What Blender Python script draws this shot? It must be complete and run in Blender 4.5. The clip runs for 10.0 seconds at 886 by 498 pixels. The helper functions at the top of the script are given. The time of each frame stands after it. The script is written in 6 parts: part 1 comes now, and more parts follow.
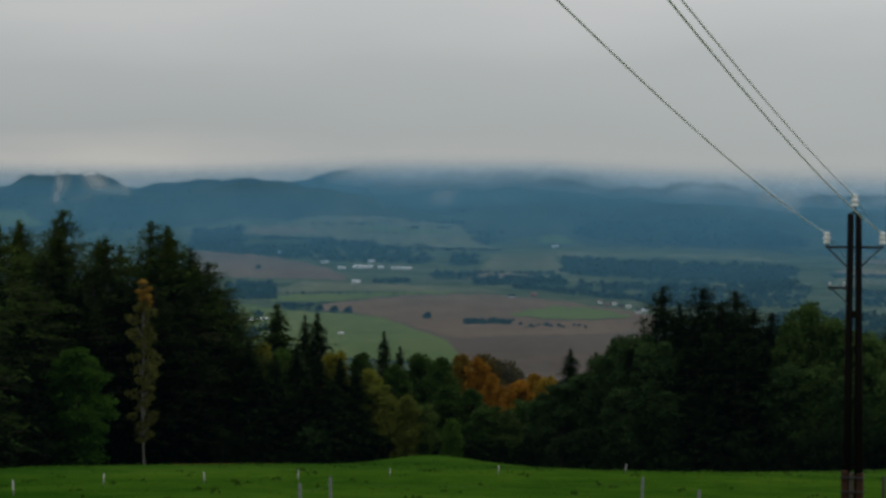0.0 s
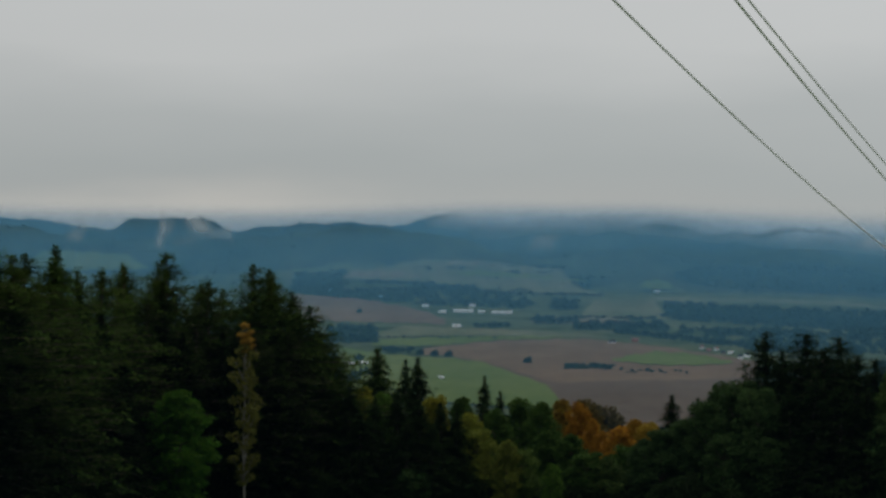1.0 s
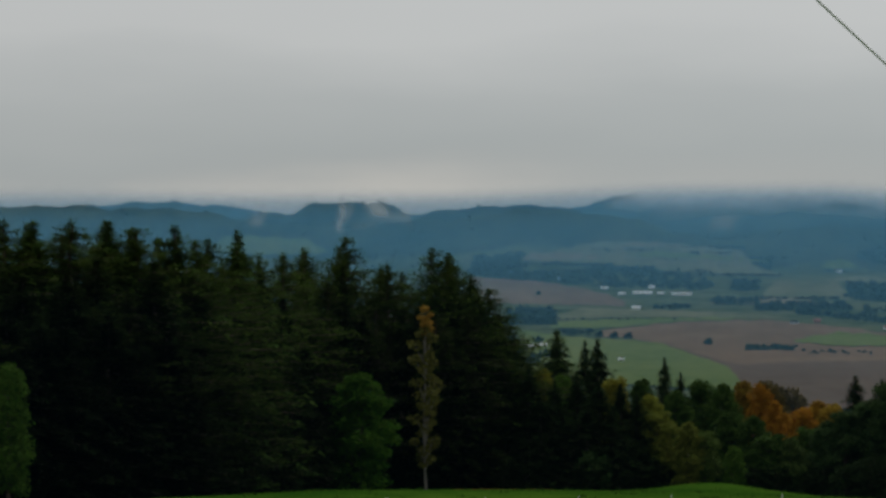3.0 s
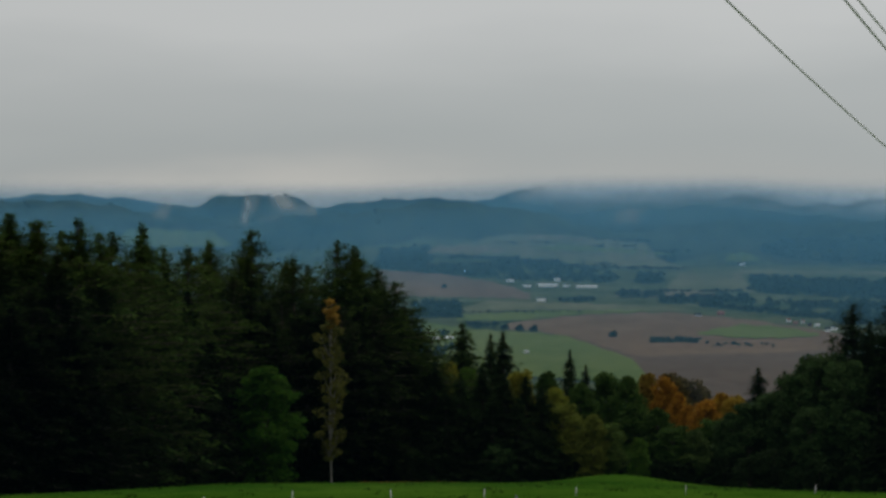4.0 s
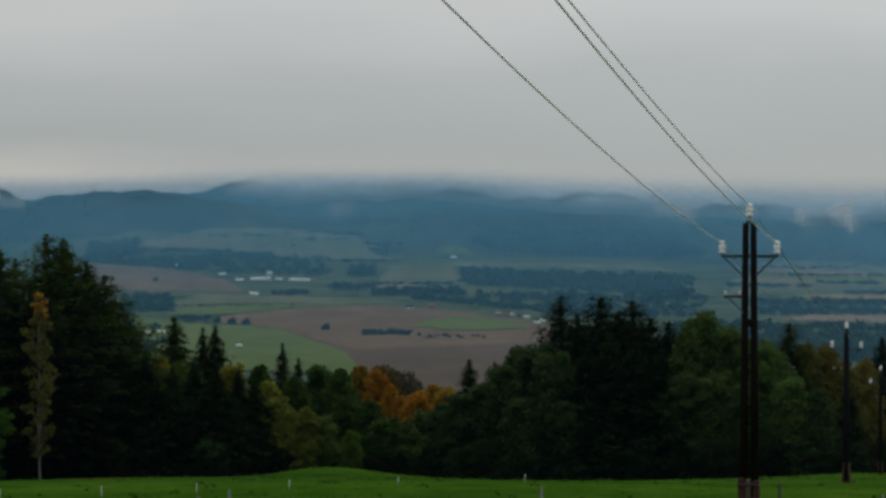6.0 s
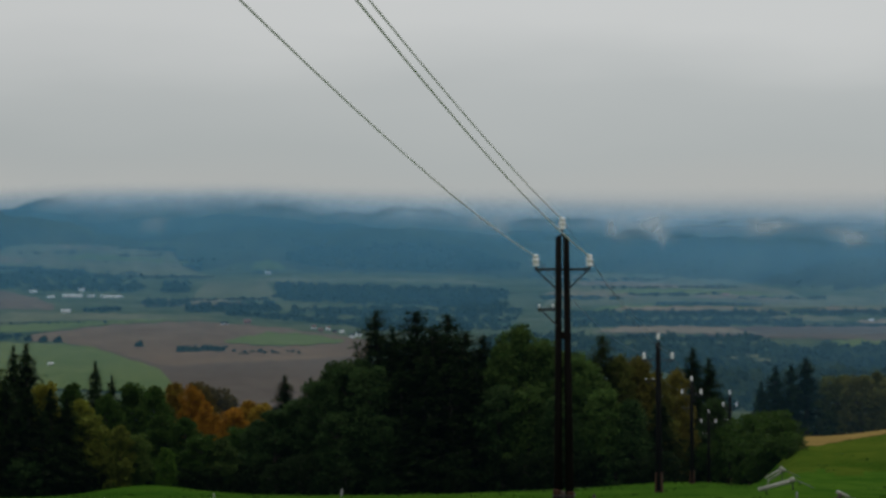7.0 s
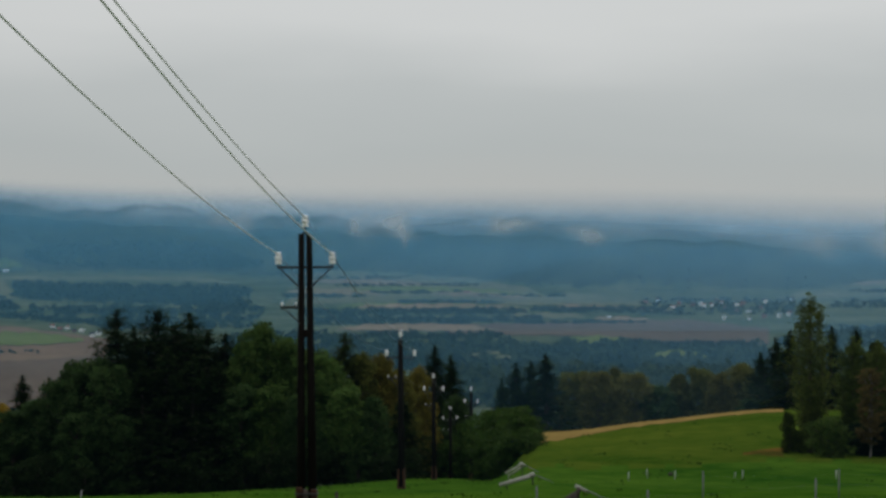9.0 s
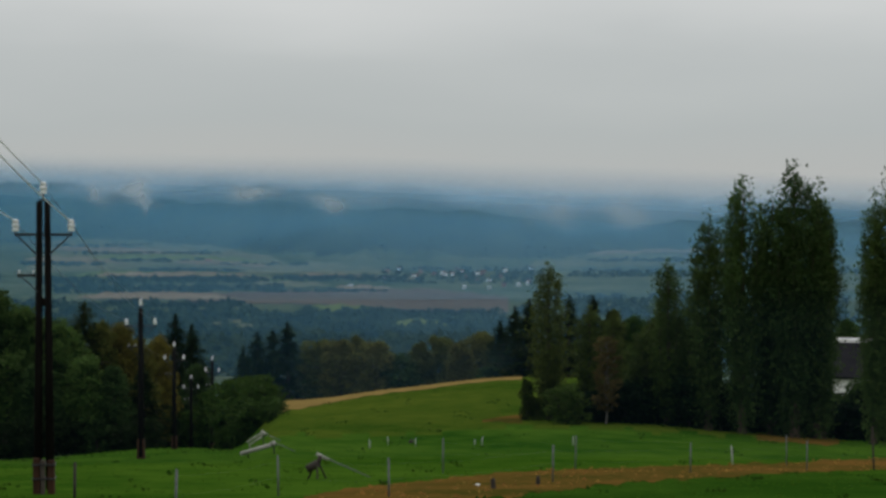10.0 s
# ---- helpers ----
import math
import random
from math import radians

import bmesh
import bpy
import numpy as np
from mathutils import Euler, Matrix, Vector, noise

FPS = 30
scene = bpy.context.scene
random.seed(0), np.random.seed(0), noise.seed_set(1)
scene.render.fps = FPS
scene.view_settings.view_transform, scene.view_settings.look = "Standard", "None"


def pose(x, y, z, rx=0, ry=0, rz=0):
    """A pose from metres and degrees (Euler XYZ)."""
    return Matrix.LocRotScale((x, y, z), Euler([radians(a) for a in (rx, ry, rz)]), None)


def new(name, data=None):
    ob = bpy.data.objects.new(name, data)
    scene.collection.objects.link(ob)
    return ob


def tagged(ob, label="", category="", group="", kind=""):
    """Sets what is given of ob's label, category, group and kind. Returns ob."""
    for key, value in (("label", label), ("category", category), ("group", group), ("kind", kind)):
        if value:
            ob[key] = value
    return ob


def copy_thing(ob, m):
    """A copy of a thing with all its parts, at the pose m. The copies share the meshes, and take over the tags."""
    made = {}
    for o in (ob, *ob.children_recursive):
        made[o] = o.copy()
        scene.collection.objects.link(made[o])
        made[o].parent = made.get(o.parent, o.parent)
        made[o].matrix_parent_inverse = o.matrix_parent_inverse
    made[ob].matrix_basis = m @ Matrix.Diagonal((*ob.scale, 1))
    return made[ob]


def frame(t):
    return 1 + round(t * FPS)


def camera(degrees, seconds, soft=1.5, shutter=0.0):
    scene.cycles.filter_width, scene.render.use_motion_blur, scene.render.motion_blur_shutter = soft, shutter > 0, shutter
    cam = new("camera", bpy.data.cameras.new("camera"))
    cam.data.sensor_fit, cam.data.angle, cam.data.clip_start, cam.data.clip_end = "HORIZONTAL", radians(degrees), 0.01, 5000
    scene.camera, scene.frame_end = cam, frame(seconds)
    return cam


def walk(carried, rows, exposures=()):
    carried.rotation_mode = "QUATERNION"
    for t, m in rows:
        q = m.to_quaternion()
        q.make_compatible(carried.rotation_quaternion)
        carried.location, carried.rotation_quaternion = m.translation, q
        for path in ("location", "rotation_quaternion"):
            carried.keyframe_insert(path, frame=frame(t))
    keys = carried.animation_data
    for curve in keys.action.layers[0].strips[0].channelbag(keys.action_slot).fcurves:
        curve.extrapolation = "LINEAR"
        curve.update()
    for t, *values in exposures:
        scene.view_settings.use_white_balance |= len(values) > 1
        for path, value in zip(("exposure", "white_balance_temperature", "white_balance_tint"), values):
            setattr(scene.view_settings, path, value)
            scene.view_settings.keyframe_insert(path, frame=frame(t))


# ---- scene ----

# ======== camera: a hand-held pan from one spot on the hillside ========
EYE = 1.7
cam = camera(24.0, 10.0, soft=3.0)
ROWS = [  # seconds, yaw, pitch, roll
    (0.0, 0.0, -0.545, -0.385), (0.5, 0.89, 0.474, -0.507), (1.0, 2.77, 0.653, -0.591), (1.5, 4.585, 0.327, -0.507),
    (2.0, 6.348, 0.302, -0.256), (2.2, 7.18, 0.36, -0.12), (2.7, 8.0, 0.2, -0.08), (3.3, 7.023, 0.061, -0.085),
    (3.5, 6.605, -0.027, -0.055), (4.0, 5.085, -0.05, -0.109), (4.5, 2.776, -0.041, -0.202), (5.0, 0.977, -0.147, 0.0),
    (5.2, 0.185, -0.06, -0.005), (6.3, -4.03, -0.299, 0.03), (6.5, -4.995, -0.298, 0.155), (7.0, -7.889, 0.164, 0.345),
    (7.5, -8.911, 0.103, 0.478), (8.0, -9.978, 0.169, 0.696), (8.5, -12.194, -0.16, 0.633), (9.0, -14.949, 0.064, 0.335),
    (9.5, -17.979, -0.243, 0.164), (10.0, -22.024, -0.822, 0.022),
]
walk(cam, [(t, pose(0, 0, EYE, 90 + pitch, roll, yaw)) for t, yaw, pitch, roll in ROWS],
     exposures=[(0, -0.08), (4.0, -0.08), (7.0, 0.0), (10.0, 0.12)])

# ======== overcast sky and a wide, weak sun ========
world = bpy.data.worlds.new("overcast_sky")
scene.world = world
scene.cycles.transparent_max_bounces = 40  # the mist lies in many thin veils
world.use_nodes = True
wn, wl = world.node_tree.nodes, world.node_tree.links
wn.clear()
w_out, w_bg = wn.new("ShaderNodeOutputWorld"), wn.new("ShaderNodeBackground")
w_tc, w_sep, w_map = wn.new("ShaderNodeTexCoord"), wn.new("ShaderNodeSeparateXYZ"), wn.new("ShaderNodeMapping")
w_noise, w_add, w_ramp = wn.new("ShaderNodeTexNoise"), wn.new("ShaderNodeMath"), wn.new("ShaderNodeValToRGB")
w_mul, w_sub = wn.new("ShaderNodeMath"), wn.new("ShaderNodeMath")
w_sky, w_mix = wn.new("ShaderNodeTexSky"), wn.new("ShaderNodeMixRGB")
w_sky.sky_type, w_sky.sun_disc, w_sky.sun_elevation, w_sky.sun_rotation = "NISHITA", False, radians(38), radians(200)
wl.new(w_tc.outputs["Generated"], w_sep.inputs[0])
wl.new(w_tc.outputs["Generated"], w_map.inputs[0])
w_map.inputs["Scale"].default_value = (3.5, 3.5, 14.0)
wl.new(w_map.outputs[0], w_noise.inputs["Vector"])
w_noise.inputs["Scale"].default_value, w_noise.inputs["Detail"].default_value = 1.6, 5.0
w_noise.inputs["Roughness"].default_value = 0.45
w_sub.operation, w_sub.inputs[1].default_value = "SUBTRACT", 0.5
wl.new(w_noise.outputs["Fac"], w_sub.inputs[0])
w_mul.operation, w_mul.inputs[1].default_value = "MULTIPLY", 0.048
wl.new(w_sub.outputs[0], w_mul.inputs[0])
w_add.operation = "ADD"
wl.new(w_sep.outputs["Z"], w_add.inputs[0])
wl.new(w_mul.outputs[0], w_add.inputs[1])
wl.new(w_add.outputs[0], w_ramp.inputs[0])
ramp = w_ramp.color_ramp
ramp.elements[0].position, ramp.elements[0].color = 0.0, (0.40, 0.41, 0.40, 1)
ramp.elements[1].position, ramp.elements[1].color = 1.0, (0.74, 0.75, 0.75, 1)
for at, colour in ((0.02, (0.40, 0.41, 0.405)), (0.045, (0.385, 0.41, 0.413)), (0.075, (0.435, 0.455, 0.455)), (0.11, (0.55, 0.56, 0.555)), (0.3, (0.66, 0.67, 0.67))):
    e = ramp.elements.new(at)
    e.color = (*colour, 1)
w_mix.inputs[0].default_value = 0.004
# the cloud thins to a paler, warmer gap low in the west
w_side, w_low, w_gap, w_pale = wn.new("ShaderNodeMapRange"), wn.new("ShaderNodeMapRange"), wn.new("ShaderNodeMath"), wn.new("ShaderNodeMixRGB")
for node, span in ((w_side, (0.06, -0.16, 0.0, 1.0)), (w_low, (0.042, 0.020, 0.0, 0.6))):
    node.interpolation_type = "SMOOTHSTEP"
    for i, v in enumerate(span):
        node.inputs[i + 1].default_value = v
wl.new(w_sep.outputs["X"], w_side.inputs[0]), wl.new(w_add.outputs[0], w_low.inputs[0])
w_gap.operation = "MULTIPLY"
wl.new(w_side.outputs[0], w_gap.inputs[0]), wl.new(w_low.outputs[0], w_gap.inputs[1])
w_pale.inputs[2].default_value = (0.58, 0.56, 0.52, 1)
wl.new(w_gap.outputs[0], w_pale.inputs[0]), wl.new(w_ramp.outputs[0], w_pale.inputs[1])
w_dim, w_shade = wn.new("ShaderNodeMapRange"), wn.new("ShaderNodeVectorMath")
for i, v in enumerate((-0.3, 0.2, 0.92, 1.0)):
    w_dim.inputs[i + 1].default_value = v
wl.new(w_sep.outputs["X"], w_dim.inputs[0])
w_shade.operation = "SCALE"
wl.new(w_pale.outputs[0], w_shade.inputs[0]), wl.new(w_dim.outputs[0], w_shade.inputs["Scale"])
wl.new(w_shade.outputs[0], w_mix.inputs[1])
wl.new(w_sky.outputs[0], w_mix.inputs[2])
wl.new(w_mix.outputs[0], w_bg.inputs[0])
wl.new(w_bg.outputs[0], w_out.inputs[0])
w_bg.inputs[1].default_value = 1.0

sun = new("sun", bpy.data.lights.new("sun", "SUN"))
sun.data.energy, sun.data.angle, sun.data.color = 0.5, radians(30), (1.0, 0.96, 0.9)
sun.matrix_world = pose(0, 0, 60, 50, 0, -200)


# ======== materials ========
def surface(name, low, high, scale=1.0, rough=0.8, bump=0.0, detail=6.0, fine=None, metal=0.0, stretch=(1, 1, 1), spec=0.3, spread=0.17):
    """A rough surface: two colours mixed by noise at two scales, with relief."""
    m = bpy.data.materials.new(name)
    m.use_nodes = True
    n, l = m.node_tree.nodes, m.node_tree.links
    b = n["Principled BSDF"]
    tc, mp = n.new("ShaderNodeTexCoord"), n.new("ShaderNodeMapping")
    mp.inputs["Scale"].default_value = stretch
    l.new(tc.outputs["Object"], mp.inputs[0])
    a, c = n.new("ShaderNodeTexNoise"), n.new("ShaderNodeTexNoise")
    a.inputs["Scale"].default_value, a.inputs["Detail"].default_value = scale, detail
    c.inputs["Scale"].default_value, c.inputs["Detail"].default_value = fine or scale * 9, 3.0
    l.new(mp.outputs[0], a.inputs["Vector"]), l.new(mp.outputs[0], c.inputs["Vector"])
    mixf = n.new("ShaderNodeMix")
    mixf.inputs[0].default_value = 0.4
    l.new(a.outputs["Fac"], mixf.inputs[2]), l.new(c.outputs["Fac"], mixf.inputs[3])
    r = n.new("ShaderNodeValToRGB")
    r.color_ramp.elements[0].position, r.color_ramp.elements[0].color = 0.5 - spread, (*low, 1)
    r.color_ramp.elements[1].position, r.color_ramp.elements[1].color = 0.5 + spread, (*high, 1)
    l.new(mixf.outputs[0], r.inputs[0])
    l.new(r.outputs[0], b.inputs["Base Color"])
    b.inputs["Roughness"].default_value, b.inputs["Metallic"].default_value = rough, metal
    b.inputs["Specular IOR Level"].default_value = spec
    if bump:
        bp = n.new("ShaderNodeBump")
        bp.inputs["Strength"].default_value, bp.inputs["Distance"].default_value = 0.8, bump
        l.new(mixf.outputs[0], bp.inputs["Height"]), l.new(bp.outputs[0], b.inputs["Normal"])
    return m


def leaf_material(name, through_light=0.25, spec=0.15):
    """Foliage: its colour is the object's own colour, varied leaf by leaf and patch by patch."""
    m = bpy.data.materials.new(name)
    m.use_nodes = True
    n, l = m.node_tree.nodes, m.node_tree.links
    b, out = n["Principled BSDF"], n["Material Output"]
    info, geo, tc = n.new("ShaderNodeObjectInfo"), n.new("ShaderNodeNewGeometry"), n.new("ShaderNodeTexCoord")
    tex = n.new("ShaderNodeTexNoise")
    tex.inputs["Scale"].default_value, tex.inputs["Detail"].default_value = 0.45, 4.0
    l.new(tc.outputs["Object"], tex.inputs["Vector"])
    mr = n.new("ShaderNodeMapRange")
    mr.inputs[1].default_value, mr.inputs[2].default_value, mr.inputs[3].default_value, mr.inputs[4].default_value = 0.3, 0.7, 0.68, 1.35
    l.new(tex.outputs["Fac"], mr.inputs[0])
    mr2 = n.new("ShaderNodeMapRange")
    mr2.inputs[3].default_value, mr2.inputs[4].default_value = 0.9, 1.1
    l.new(geo.outputs["Random Per Island"], mr2.inputs[0])
    mul = n.new("ShaderNodeMath")
    mul.operation = "MULTIPLY"
    l.new(mr.outputs[0], mul.inputs[0]), l.new(mr2.outputs[0], mul.inputs[1])
    hsv = n.new("ShaderNodeHueSaturation")
    hue = n.new("ShaderNodeMapRange")
    hue.inputs[3].default_value, hue.inputs[4].default_value = 0.485, 0.513
    l.new(geo.outputs["Random Per Island"], hue.inputs[0])
    l.new(hue.outputs[0], hsv.inputs["Hue"])
    l.new(mul.outputs[0], hsv.inputs["Value"]), l.new(info.outputs["Color"], hsv.inputs["Color"])
    l.new(hsv.outputs[0], b.inputs["Base Color"])
    b.inputs["Roughness"].default_value, b.inputs["Specular IOR Level"].default_value = 0.65, spec
    tr, mix = n.new("ShaderNodeBsdfTranslucent"), n.new("ShaderNodeMixShader")
    l.new(hsv.outputs[0], tr.inputs[0])
    mix.inputs[0].default_value = through_light
    l.new(b.outputs[0], mix.inputs[1]), l.new(tr.outputs[0], mix.inputs[2]), l.new(mix.outputs[0], out.inputs[0])
    return m


M_LEAF = leaf_material("foliage", 0.45, 0.03)
M_NEEDLE = leaf_material("needles", 0.42, 0.0)
M_BARK = surface("bark", (0.035, 0.027, 0.02), (0.10, 0.075, 0.055), 3.0, 0.95, 0.03)
M_BIRCH = surface("pale_bark", (0.09, 0.085, 0.075), (0.20, 0.19, 0.17), 2.0, 0.85, 0.01)
M_GRASS = surface("meadow_grass", (0.014, 0.053, 0.004), (0.049, 0.104, 0.010), 0.06, 1.0, 0.05, fine=0.6, stretch=(1, 0.6, 1), spec=0.0, spread=0.11)
M_DRY = surface("dry_grass", (0.036, 0.046, 0.008), (0.15, 0.078, 0.020), 0.22, 1.0, 0.04, fine=1.6, spec=0.0, spread=0.14)
M_STRAW = surface("straw_field", (0.15, 0.105, 0.033), (0.26, 0.185, 0.062), 0.3, 1.0, 0.03, spec=0.0)
M_TAR = surface("tarred_timber", (0.003, 0.003, 0.003), (0.011, 0.010, 0.009), 4.0, 0.95, 0.008, stretch=(1, 1, 0.15), spec=0.05)
M_STUB = surface("weathered_stub", (0.022, 0.010, 0.006), (0.062, 0.026, 0.012), 5.0, 0.9, 0.02, stretch=(1, 1, 0.3))
M_CONCRETE = surface("concrete", (0.045, 0.036, 0.03), (0.095, 0.078, 0.066), 6.0, 0.9, 0.006)
M_STEEL = surface("dark_steel", (0.02, 0.022, 0.025), (0.06, 0.06, 0.06), 10.0, 0.6, metal=0.6)
M_ZINC = surface("galvanised_steel", (0.07, 0.08, 0.08), (0.16, 0.17, 0.17), 14.0, 0.5, metal=0.5)
M_CABLE = surface("bright_aluminium_cable", (0.80, 0.80, 0.81), (0.88, 0.88, 0.88), 2.0, 0.5)
# the same cable in a darker tone, so far spans stay dim before the trees
M_DARKCABLE = surface("dark_cable", (0.10, 0.10, 0.10), (0.18, 0.18, 0.18), 2.0, 0.7)
M_PORCELAIN = surface("white_porcelain", (0.70, 0.72, 0.72), (0.88, 0.89, 0.88), 8.0, 0.15, spec=0.6)


# ======== helpers for meshes ========
def smooth(x, a, b):
    u = np.clip((x - a) / (b - a), 0, 1)
    return u * u * (3 - 2 * u)


def mesh_of(name, verts, faces, material, shade=False):
    me = bpy.data.meshes.new(name)
    me.from_pydata([tuple(v) for v in verts], [], [tuple(f) for f in faces])
    me.materials.append(material)
    if shade:
        me.polygons.foreach_set("use_smooth", [True] * len(me.polygons))
    me.update()
    return me


def bm_mesh(name, bm, material, shade=False):
    me = bpy.data.meshes.new(name)
    bm.to_mesh(me)
    bm.free()
    me.materials.append(material)
    if shade:
        me.polygons.foreach_set("use_smooth", [True] * len(me.polygons))
    return me


def part(name, me, parent, label="", at=None):
    ob = new(name, me)
    ob.parent = parent
    if at is not None:
        ob.matrix_basis = at
    if label:
        ob["label"] = label
    return ob


def tube(bm, a, b, ra, rb, sides=8):
    """A tapered, capped round bar from a to b."""
    a, b = Vector(a), Vector(b)
    m = Matrix.Translation((a + b) / 2) @ (b - a).to_track_quat("Z", "Y").to_matrix().to_4x4()
    bmesh.ops.create_cone(bm, cap_ends=True, segments=sides, radius1=ra, radius2=rb, depth=(b - a).length, matrix=m)


def box(bm, cx, cy, cz, sx, sy, sz, m=None, bevel=0.0):
    r = bmesh.ops.create_cube(bm, size=1, matrix=(m or Matrix()) @ Matrix.Translation((cx, cy, cz)) @ Matrix.Diagonal((sx, sy, sz, 1)))
    if bevel:
        edges = list({e for v in r["verts"] for e in v.link_edges})
        bmesh.ops.bevel(bm, geom=edges, offset=bevel, segments=1, affect="EDGES")


# ======== the lie of the land ========
FAR_R = (0, 120, 205, 260, 450, 800, 1300, 1800, 2300, 2700, 3100, 3500, 3900, 4200)
FAR_Z = (0, -12.0, -21.5, -28.5, -60, -83, -87, -89, -88, -79, -64, -48, -27, -12)


# the wooded ridges across the valley: distance behind their foot, fall before and behind the crest, and the crest's line
RIDGES = (
    (170, 0.34, 0.32, (-22, -18.3, -17.2, -16.6, -16.4, -15.3, -14.6, -13.8, -13.4, -12.7, -11.5, -10.4, -9.2, -8.4, -7.7, -6.9, -6.1, -5.3, -4.4, -3, -2, -0.95, 0.28, 1.2, 2.1, 2.9, 4.5, 6, 7.6, 8.6, 10, 12, 12.9, 13.7, 14.5, 16, 17.5, 19, 21, 22.5, 24.4, 26, 27.5, 30, 36),
     (1.2, 1.28, 1.3, 1.14, 1.24, 1.22, 1.17, 1.08, 0.96, 0.9, 0.78, 0.73, 0.85, 0.93, 0.93, 1.01, 1.13, 1.25, 1.18, 1.06, 0.89, 0.6, 0.45, 0.58, 0.73, 0.65, 0.42, 0.52, 0.42, 0.36, 0.45, 0.42, 0.62, 0.46, 0.4, 0.28, 0.3, 0.2, 0.28, 0.12, -0.1, -0.3, -0.12, 0.1, 0.0)),
    (470, 0.34, 0.32, (-22, -14.8, -13.2, -12.7, -12.4, -11.7, -11.45, -11.1, -10.3, -9.8, -9.4, -9.1, -8.9, -8.6, -7.7, -6.9, -6.1, -5.3, -4.5, -4.1, -2.5, 0.6, 2, 2.9, 4.4, 6, 6.8, 7.6, 8.4, 9.3, 10.2, 11.4, 11.9, 12.3, 12.45, 12.9, 13.4, 13.9, 14.5, 15.2, 16.5, 18.2, 19.8, 21.3, 22.6, 24.4, 26, 28, 36),
     (0.6, 0.7, 0.9, 1.12, 1.12, 1.1, 1.32, 1.41, 1.41, 1.38, 1.44, 1.36, 1.2, 1.06, 1.2, 1.28, 1.33, 1.35, 1.31, 1.2, 0.9, 1.1, 1.2, 1.42, 1.05, 1.19, 1.3, 1.23, 0.95, 0.8, 1.0, 1.09, 1.13, 1.04, 0.66, 0.62, 0.58, 0.45, 0.66, 0.82, 0.86, 0.6, 0.42, 0.52, 0.4, 0.25, 0.28, 0.1, 0.2)),
    (860, 0.34, -0.2, (-22, -17.6, -16.1, -15.3, -13.8, -13.1, -12.6, -11, -8, -5, -4.2, -3.6, -3, -1.5, 0.5, 10, 36), (1.0, 1.24, 1.4, 1.42, 1.31, 1.26, 1.08, 1.0, 0.95, 1.0, 1.26, 1.42, 1.56, 2.0, 2.3, 2.2, 1.9)))


def ground(x, y):
    x, y = np.asarray(x, float), np.asarray(y, float)
    r, az = np.hypot(x, y), np.degrees(np.arctan2(x, y))
    k = np.minimum(25, 0.04 * r)
    z = (np.interp(r - k, FAR_R, FAR_Z) + np.interp(r, FAR_R, FAR_Z) + np.interp(r + k, FAR_R, FAR_Z)) / 3
    # the knoll on the east side, and the low swell in the meadow
    z = z + (6.4 * smooth(az, 16.1, 17.75) + 1.0 * smooth(az, 17.6, 20.5) + 1.7 * smooth(az, 19, 24.5)) * (1 - 0.45 * smooth(az, 26, 34)) * smooth(r, 84, 250) * (1 - smooth(r, 265, 420))
    z = z + 0.9 * np.exp(-((az + 0.3) / 1.6) ** 2 - ((r - 185) / 25) ** 2) + 0.85 * np.exp(-((az - 14.6) / 2.6) ** 2 - ((r - 190) / 50) ** 2)
    z = z - 0.7 * np.exp(-((az - 6.0) / 3.0) ** 2 - ((r - 190) / 40) ** 2)
    z = z - 0.6 * smooth(-az, 10, 18) * smooth(r, 80, 160)
    z = z + 0.12 * np.sin(x * 0.11 + 0.6 * np.sin(y * 0.07)) * np.sin(y * 0.083) * smooth(r, 20, 60)
    # wooded hills across the valley
    foot = 3950 - 650 * smooth(az, 4, 22)
    wav = 5 * np.sin(x * 0.0061 + 1.2 * np.sin(y * 0.004)) + 4 * np.sin(x * 0.021 + y * 0.009) + 3 * np.sin(x * 0.047 - y * 0.031)
    for off, steep, behind, crest_az, crest_el in RIDGES:
        el = np.interp(az, crest_az, crest_el) + 0.03 * np.sin(az * 5.3 + off) + 0.018 * np.sin(az * 13.7 + off)
        away = r - foot - off
        crest = EYE + (foot + off) * np.tan(np.radians(el)) + wav * smooth(az, -6, 2)
        z = np.maximum(z, crest - np.where(away < 0, steep, np.where(az < -1, np.interp(az, (-5, -1), (0.3, min(behind, 0.3))), behind)) * (np.sqrt(away ** 2 + 900) - 30))
    return z


def spot(az, d):
    x, y = d * math.sin(radians(az)), d * math.cos(radians(az))
    return x, y, float(ground(x, y))


def height_for(az, d, el):
    """How tall a thing at that bearing and distance is whose top is seen at el degrees."""
    return EYE + d * math.tan(radians(el)) - spot(az, d)[2]


def fan(azs, rs, lift=0.0):
    """A sheet over the land, laid out along bearings and distances."""
    A, R = np.meshgrid(np.radians(azs), rs)
    X, Y = R * np.sin(A), R * np.cos(A)
    Z = ground(X, Y) + lift
    n, k = len(azs), len(rs)
    verts = np.stack([X, Y, Z], -1).reshape(-1, 3)
    i = np.arange((k - 1) * n).reshape(k - 1, n)[:, :-1].ravel()
    return verts, np.stack([i, i + 1, i + n + 1, i + n], -1)


# one sheet of land to the horizon, finer ahead
azs = np.concatenate([np.arange(-180, -24, 6.0), np.arange(-24, 40, 0.25), np.arange(40, 181, 6.0)])
azs[-1] = 180.0
rs = np.concatenate([[0.5], np.geomspace(4, 300, 120), np.geomspace(306, 3000, 90), np.linspace(3020, 4990, 110)])
verts, faces = fan(azs, np.concatenate([[0.0], rs]))


